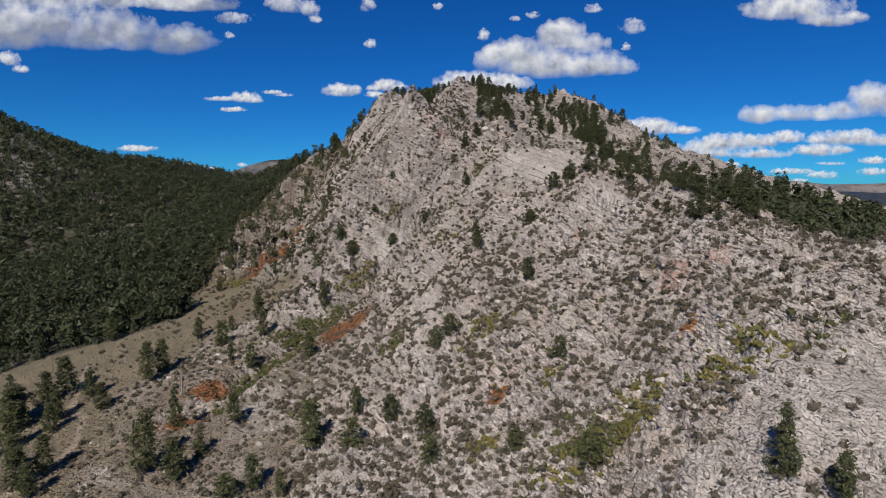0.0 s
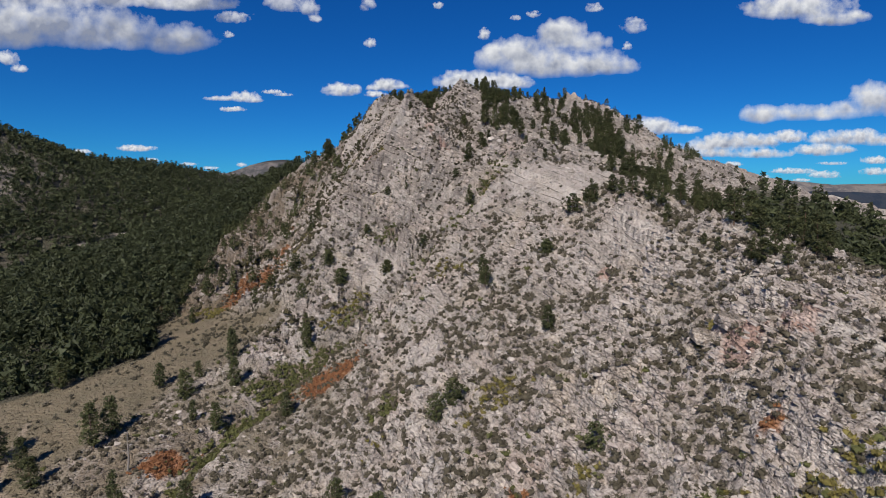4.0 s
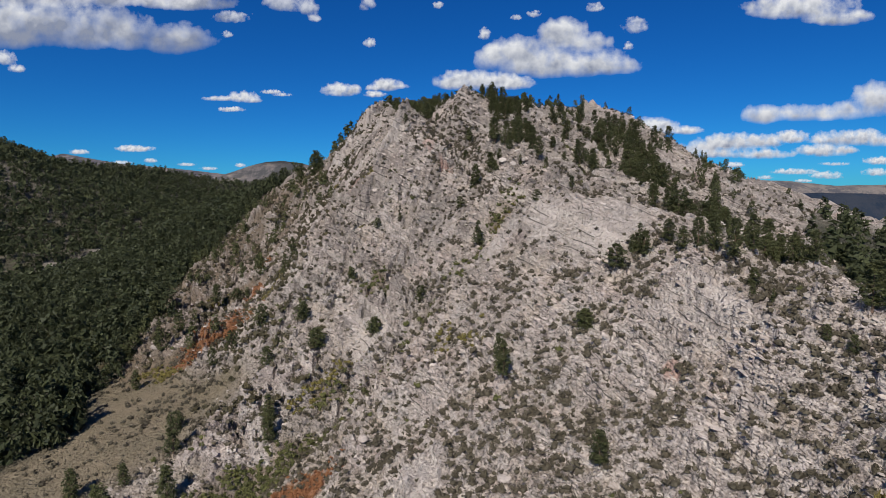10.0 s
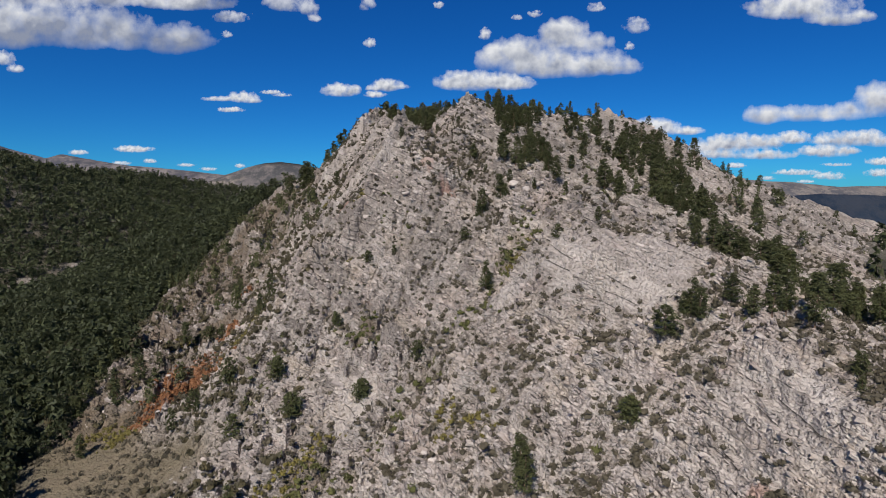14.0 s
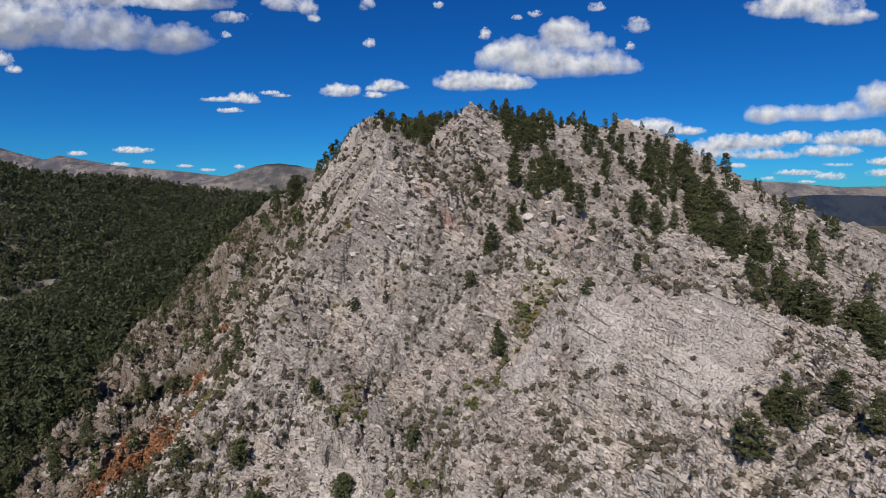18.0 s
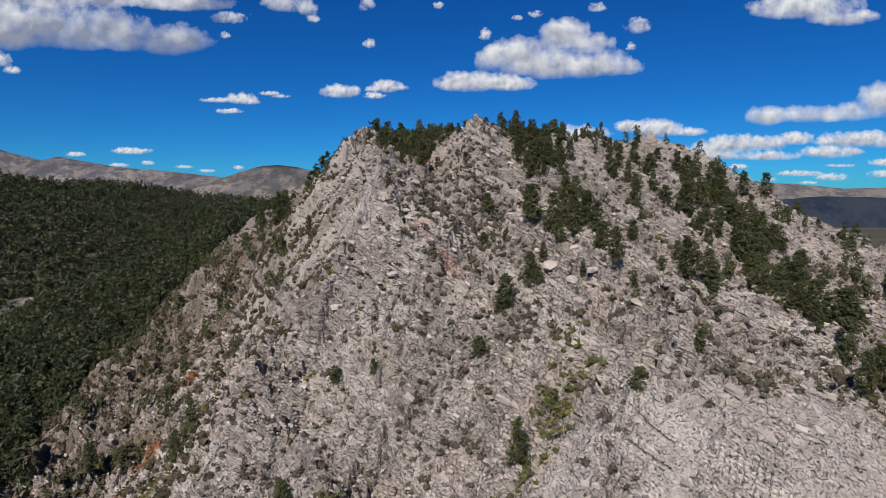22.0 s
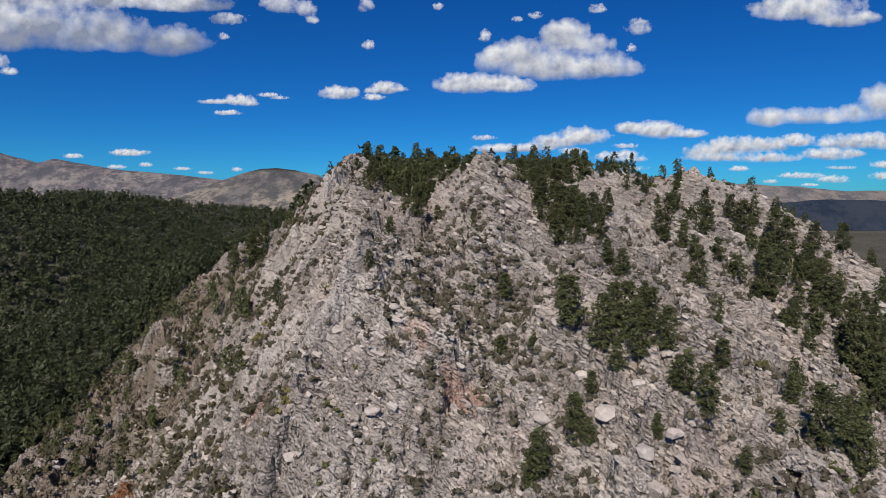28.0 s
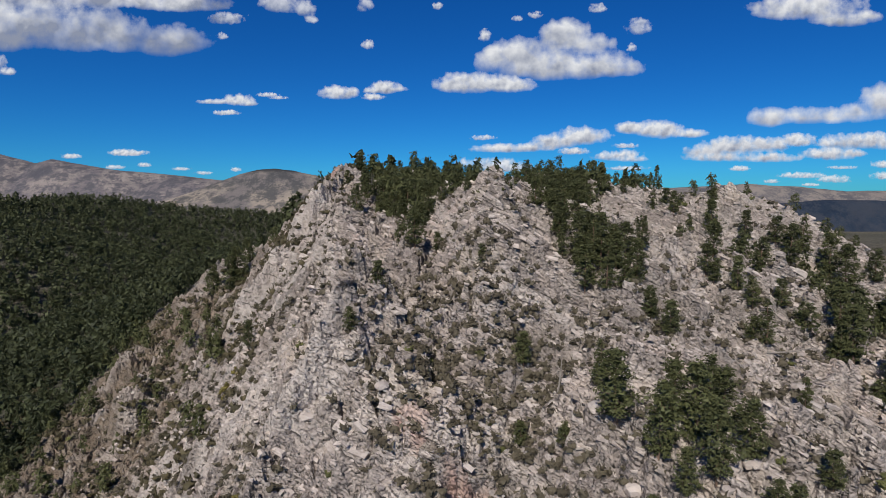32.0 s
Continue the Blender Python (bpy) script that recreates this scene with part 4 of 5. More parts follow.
def crown_centres(r, kind, clumps):
    """Where the needle clumps of a tree 1 m high hang."""
    u = 1 - r.uniform(0, 1, clumps) ** (0.75 if kind == "fir" else 0.95)
    if kind == "juniper":
        u, wide = 0.06 + 0.94 * u, 0.46 * np.sqrt(np.clip(1 - (u - 0.4) ** 2 / 0.42, 0.02, 1))
    elif kind == "fir":
        u, wide = 0.08 + 0.92 * u, 0.31 * (1 - u) ** 0.8 + 0.02
    else:
        u, wide = 0.13 + 0.87 * u, 0.36 * np.clip(1.12 - u, 0, 1) ** 0.55 * np.clip((u + 0.15) * 2.6, 0.35, 1)
    a = r.uniform(0, 2 * np.pi, clumps)
    lobes = 0.72 + 0.38 * np.sin(3 * a + 9 * u + r.uniform(0, 6)) * np.sin(2 * a - 14 * u)
    d = wide * lobes * r.uniform(0.12, 1, clumps) ** 0.4
    return np.stack([d * np.cos(a), d * np.sin(a), u - 0.12 * d], -1)


def tube(path, radii, sides):
    verts, faces = [], []
    for i, (p, q) in enumerate(zip(path, radii)):
        for k in range(sides):
            a = 2 * math.pi * k / sides
            verts.append((p[0] + q * math.cos(a), p[1] + q * math.sin(a), p[2] + 0.3 * q * math.sin(a)))
        if i:
            for k in range(sides):
                faces.append((sides * (i - 1) + k, sides * (i - 1) + (k + 1) % sides, sides * i + (k + 1) % sides, sides * i + k))
    return verts, faces


def tree(name, kind, seed, clumps, leaf, label, needles=None):
    """A tree 1 m high, to be scaled: trunk, branches and crown."""
    r = np.random.default_rng(seed)
    root = tagged(new(name), label, "tree")
    lean = r.normal(0, 0.02, 2)
    stem = [(lean[0] * z + 0.008 * math.sin(7 * z + seed), lean[1] * z + 0.008 * math.cos(6 * z), z - 0.05) for z in np.linspace(0, 1.0, 7)]
    v, f = tube(stem, [0.026 * (1 - 0.9 * i / 6) for i in range(7)], 7)
    centres = crown_centres(r, kind, clumps)
    for c in centres[:: max(1, clumps // 26)]:
        low = c[2] - 0.25 * math.hypot(c[0], c[1])
        w, g = tube([(lean[0] * low, lean[1] * low, low), (0.6 * c[0], 0.6 * c[1], 0.5 * (low + c[2]) - 0.005), tuple(c)], [0.008, 0.005, 0.002], 4)
        f += [tuple(i + len(v) for i in q) for q in g]
        v += w
    sheet("trunk", v, f, BARK, True, root)
    v, f = bursts(r, centres, r.uniform(0.035, 0.075, clumps), 18, leaf, 0.2)
    v[:, 2] = np.maximum(v[:, 2], 0.03)
    sheet("crown", v, f, needles or NEEDLES, False, root)
    return root


KINDS = {
    "ponderosa": [tree("pine_tree", "pine", s, 185, 0.021, "dark green ponderosa pine with an open irregular crown on rocky ground") for s in (1, 2, 3, 11, 12)],
    "fir": [tree("fir_tree", "fir", s, 175, 0.0185, "slender dark green conical fir standing among rocks") for s in (4, 5)],
    "juniper": [tree("juniper_tree", "juniper", s, 150, 0.029, "low rounded dark green juniper on the scree slope") for s in (6, 7, 8)],
}
FIRST = {ob: True for obs in KINDS.values() for ob in obs}


def plant(kind, x, y, tall, group):
    ob = random.choice(KINDS[kind])
    wide = random.uniform(0.78, 1.08) * (1.15 if tall < 3.5 else 1.0)
    z = float(height(np.array([x]), np.array([y]))[0]) - 0.15
    m = Matrix.LocRotScale((x, y, z), Euler((random.uniform(-0.05, 0.05), random.uniform(-0.05, 0.05), random.uniform(0, 6.28))), (tall * wide, tall * wide, tall))
    if FIRST.get(ob):
        FIRST[ob] = False
        ob.matrix_basis = m
    else:
        was, ob.scale = ob.scale.copy(), (1, 1, 1)
        made = copy_thing(ob, m)
        ob.scale = was
        ob = made
    ob["group"] = group
    return ob


random.seed(5)

# ---- single trees: x, y and height ----
MEADOW_PINES = [(-72.9, 103.8, 5.2), (-70.9, 106.7, 6.4), (-65.9, 104.9, 4.7), (-60.7, 99.9, 4.5), (-58.5, 81.1, 5.4), (-73.0, 95.7, 6.8), (-56.0, 107.7, 6.7), (-54.8, 110.9, 6.1), (-75.8, 129.8, 4.9), (-54.4, 126.6, 4.4), (-47.2, 121.2, 5.1), (-47.3, 128.0, 3.2), (-43.3, 134.8, 6.0), (-38.9, 123.4, 5.2), (-42.2, 112.4, 3.4), (-37.9, 111.3, 4.2), (-33.7, 90.6, 4.1), (-43.1, 80.1, 8.1), (-37.9, 78.5, 5.6), (-36.3, 83.4, 4.2), (-26.4, 112.1, 3.9), (-25.8, 74.7, 4.6), (-28.8, 73.4, 3.0), (-21.3, 72.3, 3.3), (-43.7, 91.7, 6.0), (-18.8, 80.9, 6.6), (-67.3, 97.7, 4.9), (-79.7, 103.7, 5.2)]
SLOPE_JUNIPERS = [(-42.3, 158.3, 3.4), (-32.7, 149.7, 3.5), (-28.0, 133.7, 5.0), (-13.2, 85.4, 3.3), (-7.7, 81.8, 3.3), (-2.6, 75.9, 3.8), (-1.7, 69.7, 3.5), (-12.9, 78.0, 3.9), (1.2, 94.7, 3.3), (-1.1, 94.0, 3.3), (16.6, 79.6, 3.0), (7.1, 118.7, 4.1), (15.3, 102.8, 3.5), (18.6, 124.0, 2.4), (8.7, 66.9, 2.4), (16.1, 61.3, 3.6), (29.9, 48.8, 6.2), (32.4, 44.8, 3.9), (-23.6, 149.3, 3.2), (-12.8, 150.4, 2.6), (-27.7, 156.5, 3.1), (-19.1, 163.8, 2.2), (-35.5, 173.8, 4.2), (-36.5, 159.3, 3.9)]
FACE_PINES = [(-13.3, 150.5, 2.7), (-23.5, 149.8, 3.1), (-27.6, 156.8, 3.4), (-19.7, 164.5, 2.1), (-15.2, 175.0, 2.2), (-4.7, 151.1, 2.7), (6.0, 157.2, 4.3), (24.7, 130.6, 3.1), (28.7, 133.2, 4.3), (18.7, 124.0, 2.5), (7.0, 120.1, 4.8), (3.2, 171.7, 2.2), (6.1, 176.3, 3.4), (10.1, 177.0, 3.4), (-10.1, 174.2, 1.6), (-34.0, 175.3, 5.1), (-52.7, 191.5, 2.6), (-52.3, 208.2, 5.1), (16.7, 154.3, 2.0), (24.1, 158.4, 2.4), (38.0, 113.2, 1.6), (37.2, 116.3, 1.6), (-62.1, 179.8, 4.8), (-62.3, 159.6, 4.0), (-70.6, 171.9, 4.5), (-45.9, 141.8, 3.3), (-28.6, 136.6, 4.7), (-63.7, 173.9, 6.8), (-58.0, 191.7, 4.6)]
RIB_PINES = [(4.9, 191.1, 2.5), (8.3, 189.0, 2.4), (6.2, 198.8, 3.9), (3.0, 209.8, 2.8), (8.0, 229.1, 3.4), (-8.0, 199.5, 3.1), (-9.9, 194.6, 2.6), (-30.3, 227.1, 4.9), (-59.8, 288.5, 9.5), (-53.3, 283.3, 10.7), (-55.1, 302.3, 8.5), (-52.2, 285.1, 9.2), (-16.6, 244.6, 6.2), (-17.2, 264.1, 5.9), (-7.7, 228.3, 5.9), (-5.7, 226.9, 6.3), (-4.2, 246.5, 6.9), (-12.2, 259.1, 5.1), (-22.9, 293.4, 4.8), (-20.2, 297.7, 4.9), (-18.1, 310.6, 6.2), (-14.5, 322.9, 6.6), (-9.1, 328.3, 6.8), (-4.4, 342.9, 7.3), (1.0, 285.9, 4.3), (2.4, 239.4, 3.2), (-7.8, 261.4, 6.5), (-1.9, 246.0, 5.7), (-2.4, 228.4, 3.4)]
GROVE_PINES = [(11.8, 187.3, 5.3), (13.8, 183.5, 5.5), (17.0, 184.9, 5.9), (16.7, 180.7, 5.3), (20.3, 183.2, 4.4), (14.6, 180.6, 3.2), (16.0, 186.4, 4.6), (19.5, 185.7, 4.6), (19.2, 176.3, 3.4), (20.2, 174.2, 4.2), (19.2, 178.1, 3.0), (10.2, 176.7, 3.9), (10.9, 175.8, 2.4), (6.7, 176.0, 4.4), (12.2, 180.1, 2.1), (28.9, 190.8, 3.7), (32.2, 202.8, 4.4), (32.0, 205.2, 3.0), (24.6, 180.7, 2.6), (16.2, 174.5, 2.6), (21.1, 169.6, 2.1), (11.7, 191.3, 3.8), (20.9, 199.9, 3.5), (19.8, 202.4, 3.3), (22.6, 203.2, 3.0), (20.1, 189.1, 4.2)]
CREST_PINES = [(12.2, 240.2, 4.3), (13.0, 230.0, 4.9), (14.0, 226.8, 5.3), (15.3, 223.6, 5.6), (17.5, 225.2, 5.7), (26.3, 257.6, 6.3), (14.0, 220.7, 6.3), (15.5, 216.8, 6.5), (16.0, 211.1, 5.7), (18.5, 216.7, 6.1), (17.8, 208.1, 4.7), (14.2, 207.6, 5.5), (16.1, 205.7, 5.3), (18.2, 206.3, 3.8), (33.8, 257.8, 3.8), (23.3, 215.5, 4.7), (40.0, 251.8, 3.6), (40.5, 249.5, 4.7), (33.5, 218.4, 5.3), (44.8, 243.6, 6.8), (46.9, 247.7, 4.6), (30.0, 212.6, 4.1), (30.8, 212.2, 3.3), (49.1, 240.6, 5.5), (33.4, 211.7, 4.9), (34.2, 209.5, 4.0)]
SHOULDER_PINES = [(52.9, 238.2, 4.3), (54.2, 236.3, 6.4), (57.5, 238.6, 5.9), (59.8, 234.8, 6.3), (59.8, 231.0, 7.1), (66.7, 234.1, 5.2), (70.8, 232.3, 5.1), (89.9, 251.2, 4.8), (39.4, 202.4, 4.4), (43.5, 197.0, 4.8), (39.6, 196.3, 3.4), (40.5, 201.6, 5.8), (42.4, 206.8, 4.7), (42.6, 199.0, 3.5), (29.6, 178.1, 2.8), (28.8, 172.1, 4.9), (32.3, 174.6, 4.2), (31.6, 171.9, 4.0), (45.9, 192.9, 6.8), (47.2, 191.0, 5.1), (42.9, 184.8, 3.4), (25.6, 173.0, 1.8), (37.1, 208.8, 3.2), (38.5, 206.7, 3.1), (48.0, 206.8, 3.9), (65.6, 228.8, 4.0), (55.4, 205.2, 3.4), (39.3, 217.5, 4.4)]
LEDGE_PINES = [(29.1, 131.7, 3.5), (28.0, 133.6, 2.6), (32.3, 130.8, 3.0), (33.3, 127.9, 2.9), (35.0, 127.3, 3.9), (40.6, 134.2, 5.2), (41.8, 130.5, 5.5), (47.9, 136.6, 5.3), (56.1, 147.1, 5.8), (55.3, 138.5, 4.3), (58.1, 137.6, 4.8), (42.5, 103.9, 4.5), (44.2, 102.8, 4.4), (39.1, 101.3, 1.8), (38.3, 104.1, 1.6), (40.8, 95.5, 2.7), (41.7, 94.3, 3.0), (44.2, 95.8, 4.0), (43.6, 91.8, 2.5), (50.6, 100.3, 5.0), (51.4, 98.3, 5.5), (38.0, 117.9, 2.2), (45.2, 101.5, 4.3), (48.6, 100.5, 5.0), (52.2, 97.5, 4.1)]

RAVINE = [(55, 236), (50, 209), (49.5, 199), (49, 192), (46, 182), (43, 172), (42, 164), (44, 152), (49, 147), (55, 144), (60, 140)]
SADDLE_WOOD = [(-21, 272), (-13, 268), (-11, 256), (-6, 246), (-4, 254), (-5, 291)]
CREST_WOOD = [(22, 269), (25, 260), (14, 223), (17, 213), (19, 209)]

MEADOW_PINES += [(-70, 90, 5.5), (-64, 83, 5), (-60, 78, 5.5), (-66, 94, 4.5), (-74, 98, 6), (-57, 76, 4.5), (-72, 85, 6)]

for spots, group, grown, pines, firs in (
        (MEADOW_PINES, "pines on the meadow", 1.15, 0.8, 0.1),
        (SLOPE_JUNIPERS, "junipers on the scree", 1.1, 0.1, 0.0),
        (FACE_PINES, "trees on the rock face", 1.1, 0.35, 0.15),
        (RIB_PINES, "pines on the left rib", 0.9, 0.9, 0.1),
        (GROVE_PINES, "pines of the grove", 1.1, 0.85, 0.15),
        (CREST_PINES, "pines of the crest", 0.95, 0.85, 0.15),
        (SHOULDER_PINES, "pines of the shoulder", 1.1, 0.8, 0.15),
        (LEDGE_PINES, "pines behind the ledges", 1.15, 0.9, 0.1),
):
    for x, y, tall in spots:
        pick = random.random()
        kind = "ponderosa" if pick < pines else "fir" if pick < pines + firs else "juniper"
        if kind == "juniper" and tall > 4:
            kind = "fir"
        plant(kind, x, y, tall * grown, group)
for line, spread, count, low, high, group in (
        (RAVINE, 5.0, 100, 2.8, 5.6, "pines of the ravine"), (SADDLE_WOOD, 4.5, 45, 3.2, 5.4, "pines of the summit saddle"), (CREST_WOOD, 3.5, 36, 3.5, 5.6, "pines of the crest")):
    for _ in range(count):
        k = random.randrange(len(line) - 1)
        u = random.random()
        x, y = (line[k][i] + u * (line[k + 1][i] - line[k][i]) + random.gauss(0, 0.55) * spread for i in (0, 1))
        plant("ponderosa" if random.random() < 0.8 else "juniper", x, y, random.uniform(low, high), group)

# ---- closed forest: valley, west ridge, back of the shoulder ----
def thicket(name, x, y, tall, mat, label, variants=6, clumps=26, leaf=0.075, kind="pine", category="forest"):
    """Trees past counting, joined into one object."""
    r = np.random.default_rng(len(x))
    z = height(x, y) - 0.2
    verts, faces, start = [], [], 0
    for k in range(variants):
        centres = crown_centres(r, kind if k % 3 else "fir", clumps)
        v, f = bursts(r, centres, np.full(clumps, 0.05), 4, leaf, 0.4, 1.5)
        v[:, 2] = np.maximum(v[:, 2], 0.04)
        v = np.concatenate([v, [(-0.012, 0, 0), (0.012, 0, 0), (0, 0, 0.6), (0, -0.012, 0), (0, 0.012, 0), (0, 0, 0.6)]])
        f = np.concatenate([f, [(len(v) - 6, len(v) - 5, len(v) - 4), (len(v) - 3, len(v) - 2, len(v) - 1)]])
        mine = np.arange(k, len(x), variants)
        a = r.uniform(0, 2 * np.pi, len(mine))
        c, s = np.cos(a)[:, None], np.sin(a)[:, None]
        h = tall[mine][:, None]
        g = h * r.uniform(0.85, 1.25, len(mine))[:, None]
        placed = np.stack([x[mine][:, None] + g * (c * v[:, 0] - s * v[:, 1]), y[mine][:, None] + g * (s * v[:, 0] + c * v[:, 1]), z[mine][:, None] + h * v[:, 2]], -1)
        verts.append(placed.reshape(-1, 3))
        faces.append((f[None] + (start + len(v) * np.arange(len(mine)))[:, None, None]).reshape(-1, 3))
        start += placed.shape[0] * placed.shape[1]
    return tagged(sheet(name, np.concatenate(verts), np.concatenate(faces), mat), label, category, kind="stuff")


def sown(seed, count, low, high, mask):
    """Random places in a rectangle, kept where mask is high."""
    r = np.random.default_rng(seed)
    x, y = r.uniform(low[0], high[0], count), r.uniform(low[1], high[1], count)
    keep = r.uniform(0, 1, count) < mask(x, y)
    return x[keep], y[keep]


def gaps(x, y):
    return ramp(fractal(x / 26 + 5, y / 26, 3), -0.42, 0.12)


fx, fy = sown(16, 260, (-26, 246), (6, 304), lambda x, y: ramp(x + 22 - 0.25 * (300 - y), -2, 2) * 0.8)
thicket("saddle_pines", fx, fy, np.random.default_rng(7).uniform(3, 5.6, len(fx)), NEEDLES, "dark green pines crowding the summit saddle", clumps=90, leaf=0.04)
fx, fy = sown(19, 520, (-24, 258), (44, 330), lambda x, y: 0.85 * (landform(x, y) > 98.5) * ramp(y + 0.9 * x, 268, 282))
thicket("summit_pines", fx, fy, np.random.default_rng(10).uniform(3.2, 6.0, len(fx)), NEEDLES, "dark green pines covering the summit behind the rock towers", clumps=80, leaf=0.045)
fx, fy = sown(17, 120, (32, 176), (92, 256), lambda x, y: 0.7 * (height(x, y) > 66))
thicket("slope_pines", fx, fy, np.random.default_rng(8).uniform(2.4, 5.0, len(fx)), NEEDLES, "scattered dark green pines on the rocky east slope", clumps=90, leaf=0.04)
fx, fy = sown(18, 260, (-90, 150), (-32, 300), lambda x, y: (1 - drift(x, y, RED_SPOTS + GOLD_SPOTS)) * (0.25 + 0.6 * ramp(-x, 40, 75)) * (1 - meadow(x, y)))
thicket("flank_pines", fx, fy, np.random.default_rng(9).uniform(2.5, 5.5, len(fx)), NEEDLES, "dark green pines scattered along the foot of the flank", clumps=90, leaf=0.04)
fx, fy = sown(11, 5200, (-175, 120), (-50, 420), lambda x, y: woods(x, y) * (0.6 + 0.4 * gaps(x, y)))
thicket("valley_forest", fx, fy, np.random.default_rng(1).uniform(3.8, 8.2, len(fx)), FAR_NEEDLES, "dense dark green pine forest filling the valley", clumps=46, leaf=0.05)
fx, fy = sown(12, 17000, (-470, 190), (-170, 860), lambda x, y: woods(x, y) * (0.55 + 0.45 * gaps(x, y)) * ramp(y - 0.5 * (-x - 170), 60, 140))
thicket("ridge_forest", fx, fy, np.random.default_rng(2).uniform(4.0, 8.5, len(fx)), FAR_NEEDLES, "dark pine forest covering the ridge across the valley", clumps=13, leaf=0.085)
fx, fy = sown(13, 2600, (45, -60), (170, 205), lambda x, y: woods(x, y) * 0.9)
thicket("shoulder_forest", fx, fy, np.random.default_rng(3).uniform(3.2, 6.0, len(fx)), FAR_NEEDLES, "dark green pine wood behind the rocky shoulder")
fx, fy = sown(14, 1800, (-60, 296), (160, 560), lambda x, y: 0.25 + 0.75 * np.maximum(woods(x, y), (x < 70) * (x > -24) * (y < 345)))
thicket("plateau_forest", fx, fy, np.random.default_rng(4).uniform(4.0, 7.5, len(fx)), FAR_NEEDLES, "pine wood on the plateau behind the summit")
fx, fy = sown(15, 2600, (-200, 420), (0, 900), lambda x, y: 0.9 * gaps(x, y))
thicket("saddle_forest", fx, fy, np.random.default_rng(6).uniform(4.5, 8.5, len(fx)), FAR_NEEDLES, "pine forest on the saddle at the valley's head", clumps=20)

# ---- scrub and stones ----
def scatter(name, x, y, sizes, shapes, mat, label, category, sink=0.1, flat=True):
    """Many small things past counting, joined into one object. shapes: list of (verts, faces)."""
    r = np.random.default_rng(len(x) + 3)
    z = height(x, y)
    verts, faces, start = [], [], 0
    for k, (v, f) in enumerate(shapes):
        mine = np.arange(k, len(x), len(shapes))
        a = r.uniform(0, 2 * np.pi, len(mine))
        c, s = np.cos(a)[:, None], np.sin(a)[:, None]
        h = sizes[mine][:, None]
        placed = np.stack([x[mine][:, None] + h * (c * v[:, 0] - s * v[:, 1]), y[mine][:, None] + h * (s * v[:, 0] + c * v[:, 1]), z[mine][:, None] + h * (v[:, 2] - sink)], -1)
        verts.append(placed.reshape(-1, 3))
        faces.append((f[None] + (start + len(v) * np.arange(len(mine)))[:, None, None]).reshape(-1, f.shape[1]))
        start += placed.shape[0] * placed.shape[1]
    return tagged(sheet(name, np.concatenate(verts), np.concatenate(faces), mat, not flat), label, category, kind="stuff")


def shrub_shape(seed, leaves=20, leaf=0.15):
    """A rounded bush: an uneven twiggy core with loose leaves standing out all over it."""
    r = np.random.default_rng(seed)
    bm = bmesh.new()
    bmesh.ops.create_icosphere(bm, subdivisions=1, radius=0.36)
    core = np.array([q.co[:] for q in bm.verts]) * r.uniform(0.75, 1.2, (len(bm.verts), 1)) * (1, 1, 0.8) + (0, 0, 0.26)
    faces = np.array([[q.index for q in p.verts] for p in bm.faces])
    bm.free()
    way = r.normal(0, 1, (leaves, 3))
    way[:, 2] = np.abs(way[:, 2])
    way /= np.linalg.norm(way, axis=1, keepdims=True)
    at = way * (0.40, 0.40, 0.34) * r.uniform(0.8, 1.15, (leaves, 1)) + (0, 0, 0.24)
    v = (at[:, None] + r.normal(0, 1, (leaves, 3, 3)) * leaf * r.uniform(0.6, 1.2, (leaves, 1, 1))).reshape(-1, 3)
    v[:, 2] = np.maximum(v[:, 2], 0)
    return np.concatenate([core, v]), np.concatenate([faces, len(core) + np.arange(3 * leaves).reshape(-1, 3)])


def stone_shape(seed, flatness=0.6):
    """An angular block with broken corners."""
    r = np.random.default_rng(seed)
    bm = bmesh.new()
    for _ in range(10):
        p = r.normal(0, 1, 3)
        p = p / np.abs(p).max() * r.uniform(0.75, 1.0) * (0.5, 0.42, 0.5 * flatness)
        bm.verts.new(p)
    hull = bmesh.ops.convex_hull(bm, input=bm.verts)
    bmesh.ops.delete(bm, geom=[g for g in hull["geom_interior"] if isinstance(g, bmesh.types.BMVert)], context="VERTS")
    bmesh.ops.triangulate(bm, faces=bm.faces)
    bm.verts.ensure_lookup_table()
    bm.verts.index_update()
    v = np.array([q.co[:] for q in bm.verts])
    f = np.array([[q.index for q in p.verts] for p in bm.faces])
    bm.free()
    return v, f


OAK = make_foliage("oak_brush", (0.05, 0.045, 0.028), (0.115, 0.095, 0.05))
SHRUBS = [shrub_shape(s) for s in range(8)]
STONES = [stone_shape(s, 0.45 + 0.06 * (s % 6)) for s in range(10)]


def on_rock(x, y):
    return rocky(x, y) * (1 - 0.9 * drift(x, y, SLABS)) * (1 - 0.6 * drift(x, y, BROWN_SPOTS))


def scrubby(x, y):
    return np.clip(0.3 + 0.3 * (1 - ramp(y, 100, 150)) + 0.7 * ramp(fractal(x / 15 + 2, y / 15, 3), -0.35, 0.3), 0, 1) * (1.15 - 0.7 * outcrop(x, y)) * (1.15 - 0.5 * ramp(y - 0.4 * x, 120, 165)) * (on_rock(x, y) + (0.2 + 0.4 * ramp(y, 140, 152)) * meadow(x, y)) * (1 - 0.6 * ramp(y, 215, 260)) * (1 - 0.5 * calm(x, y))


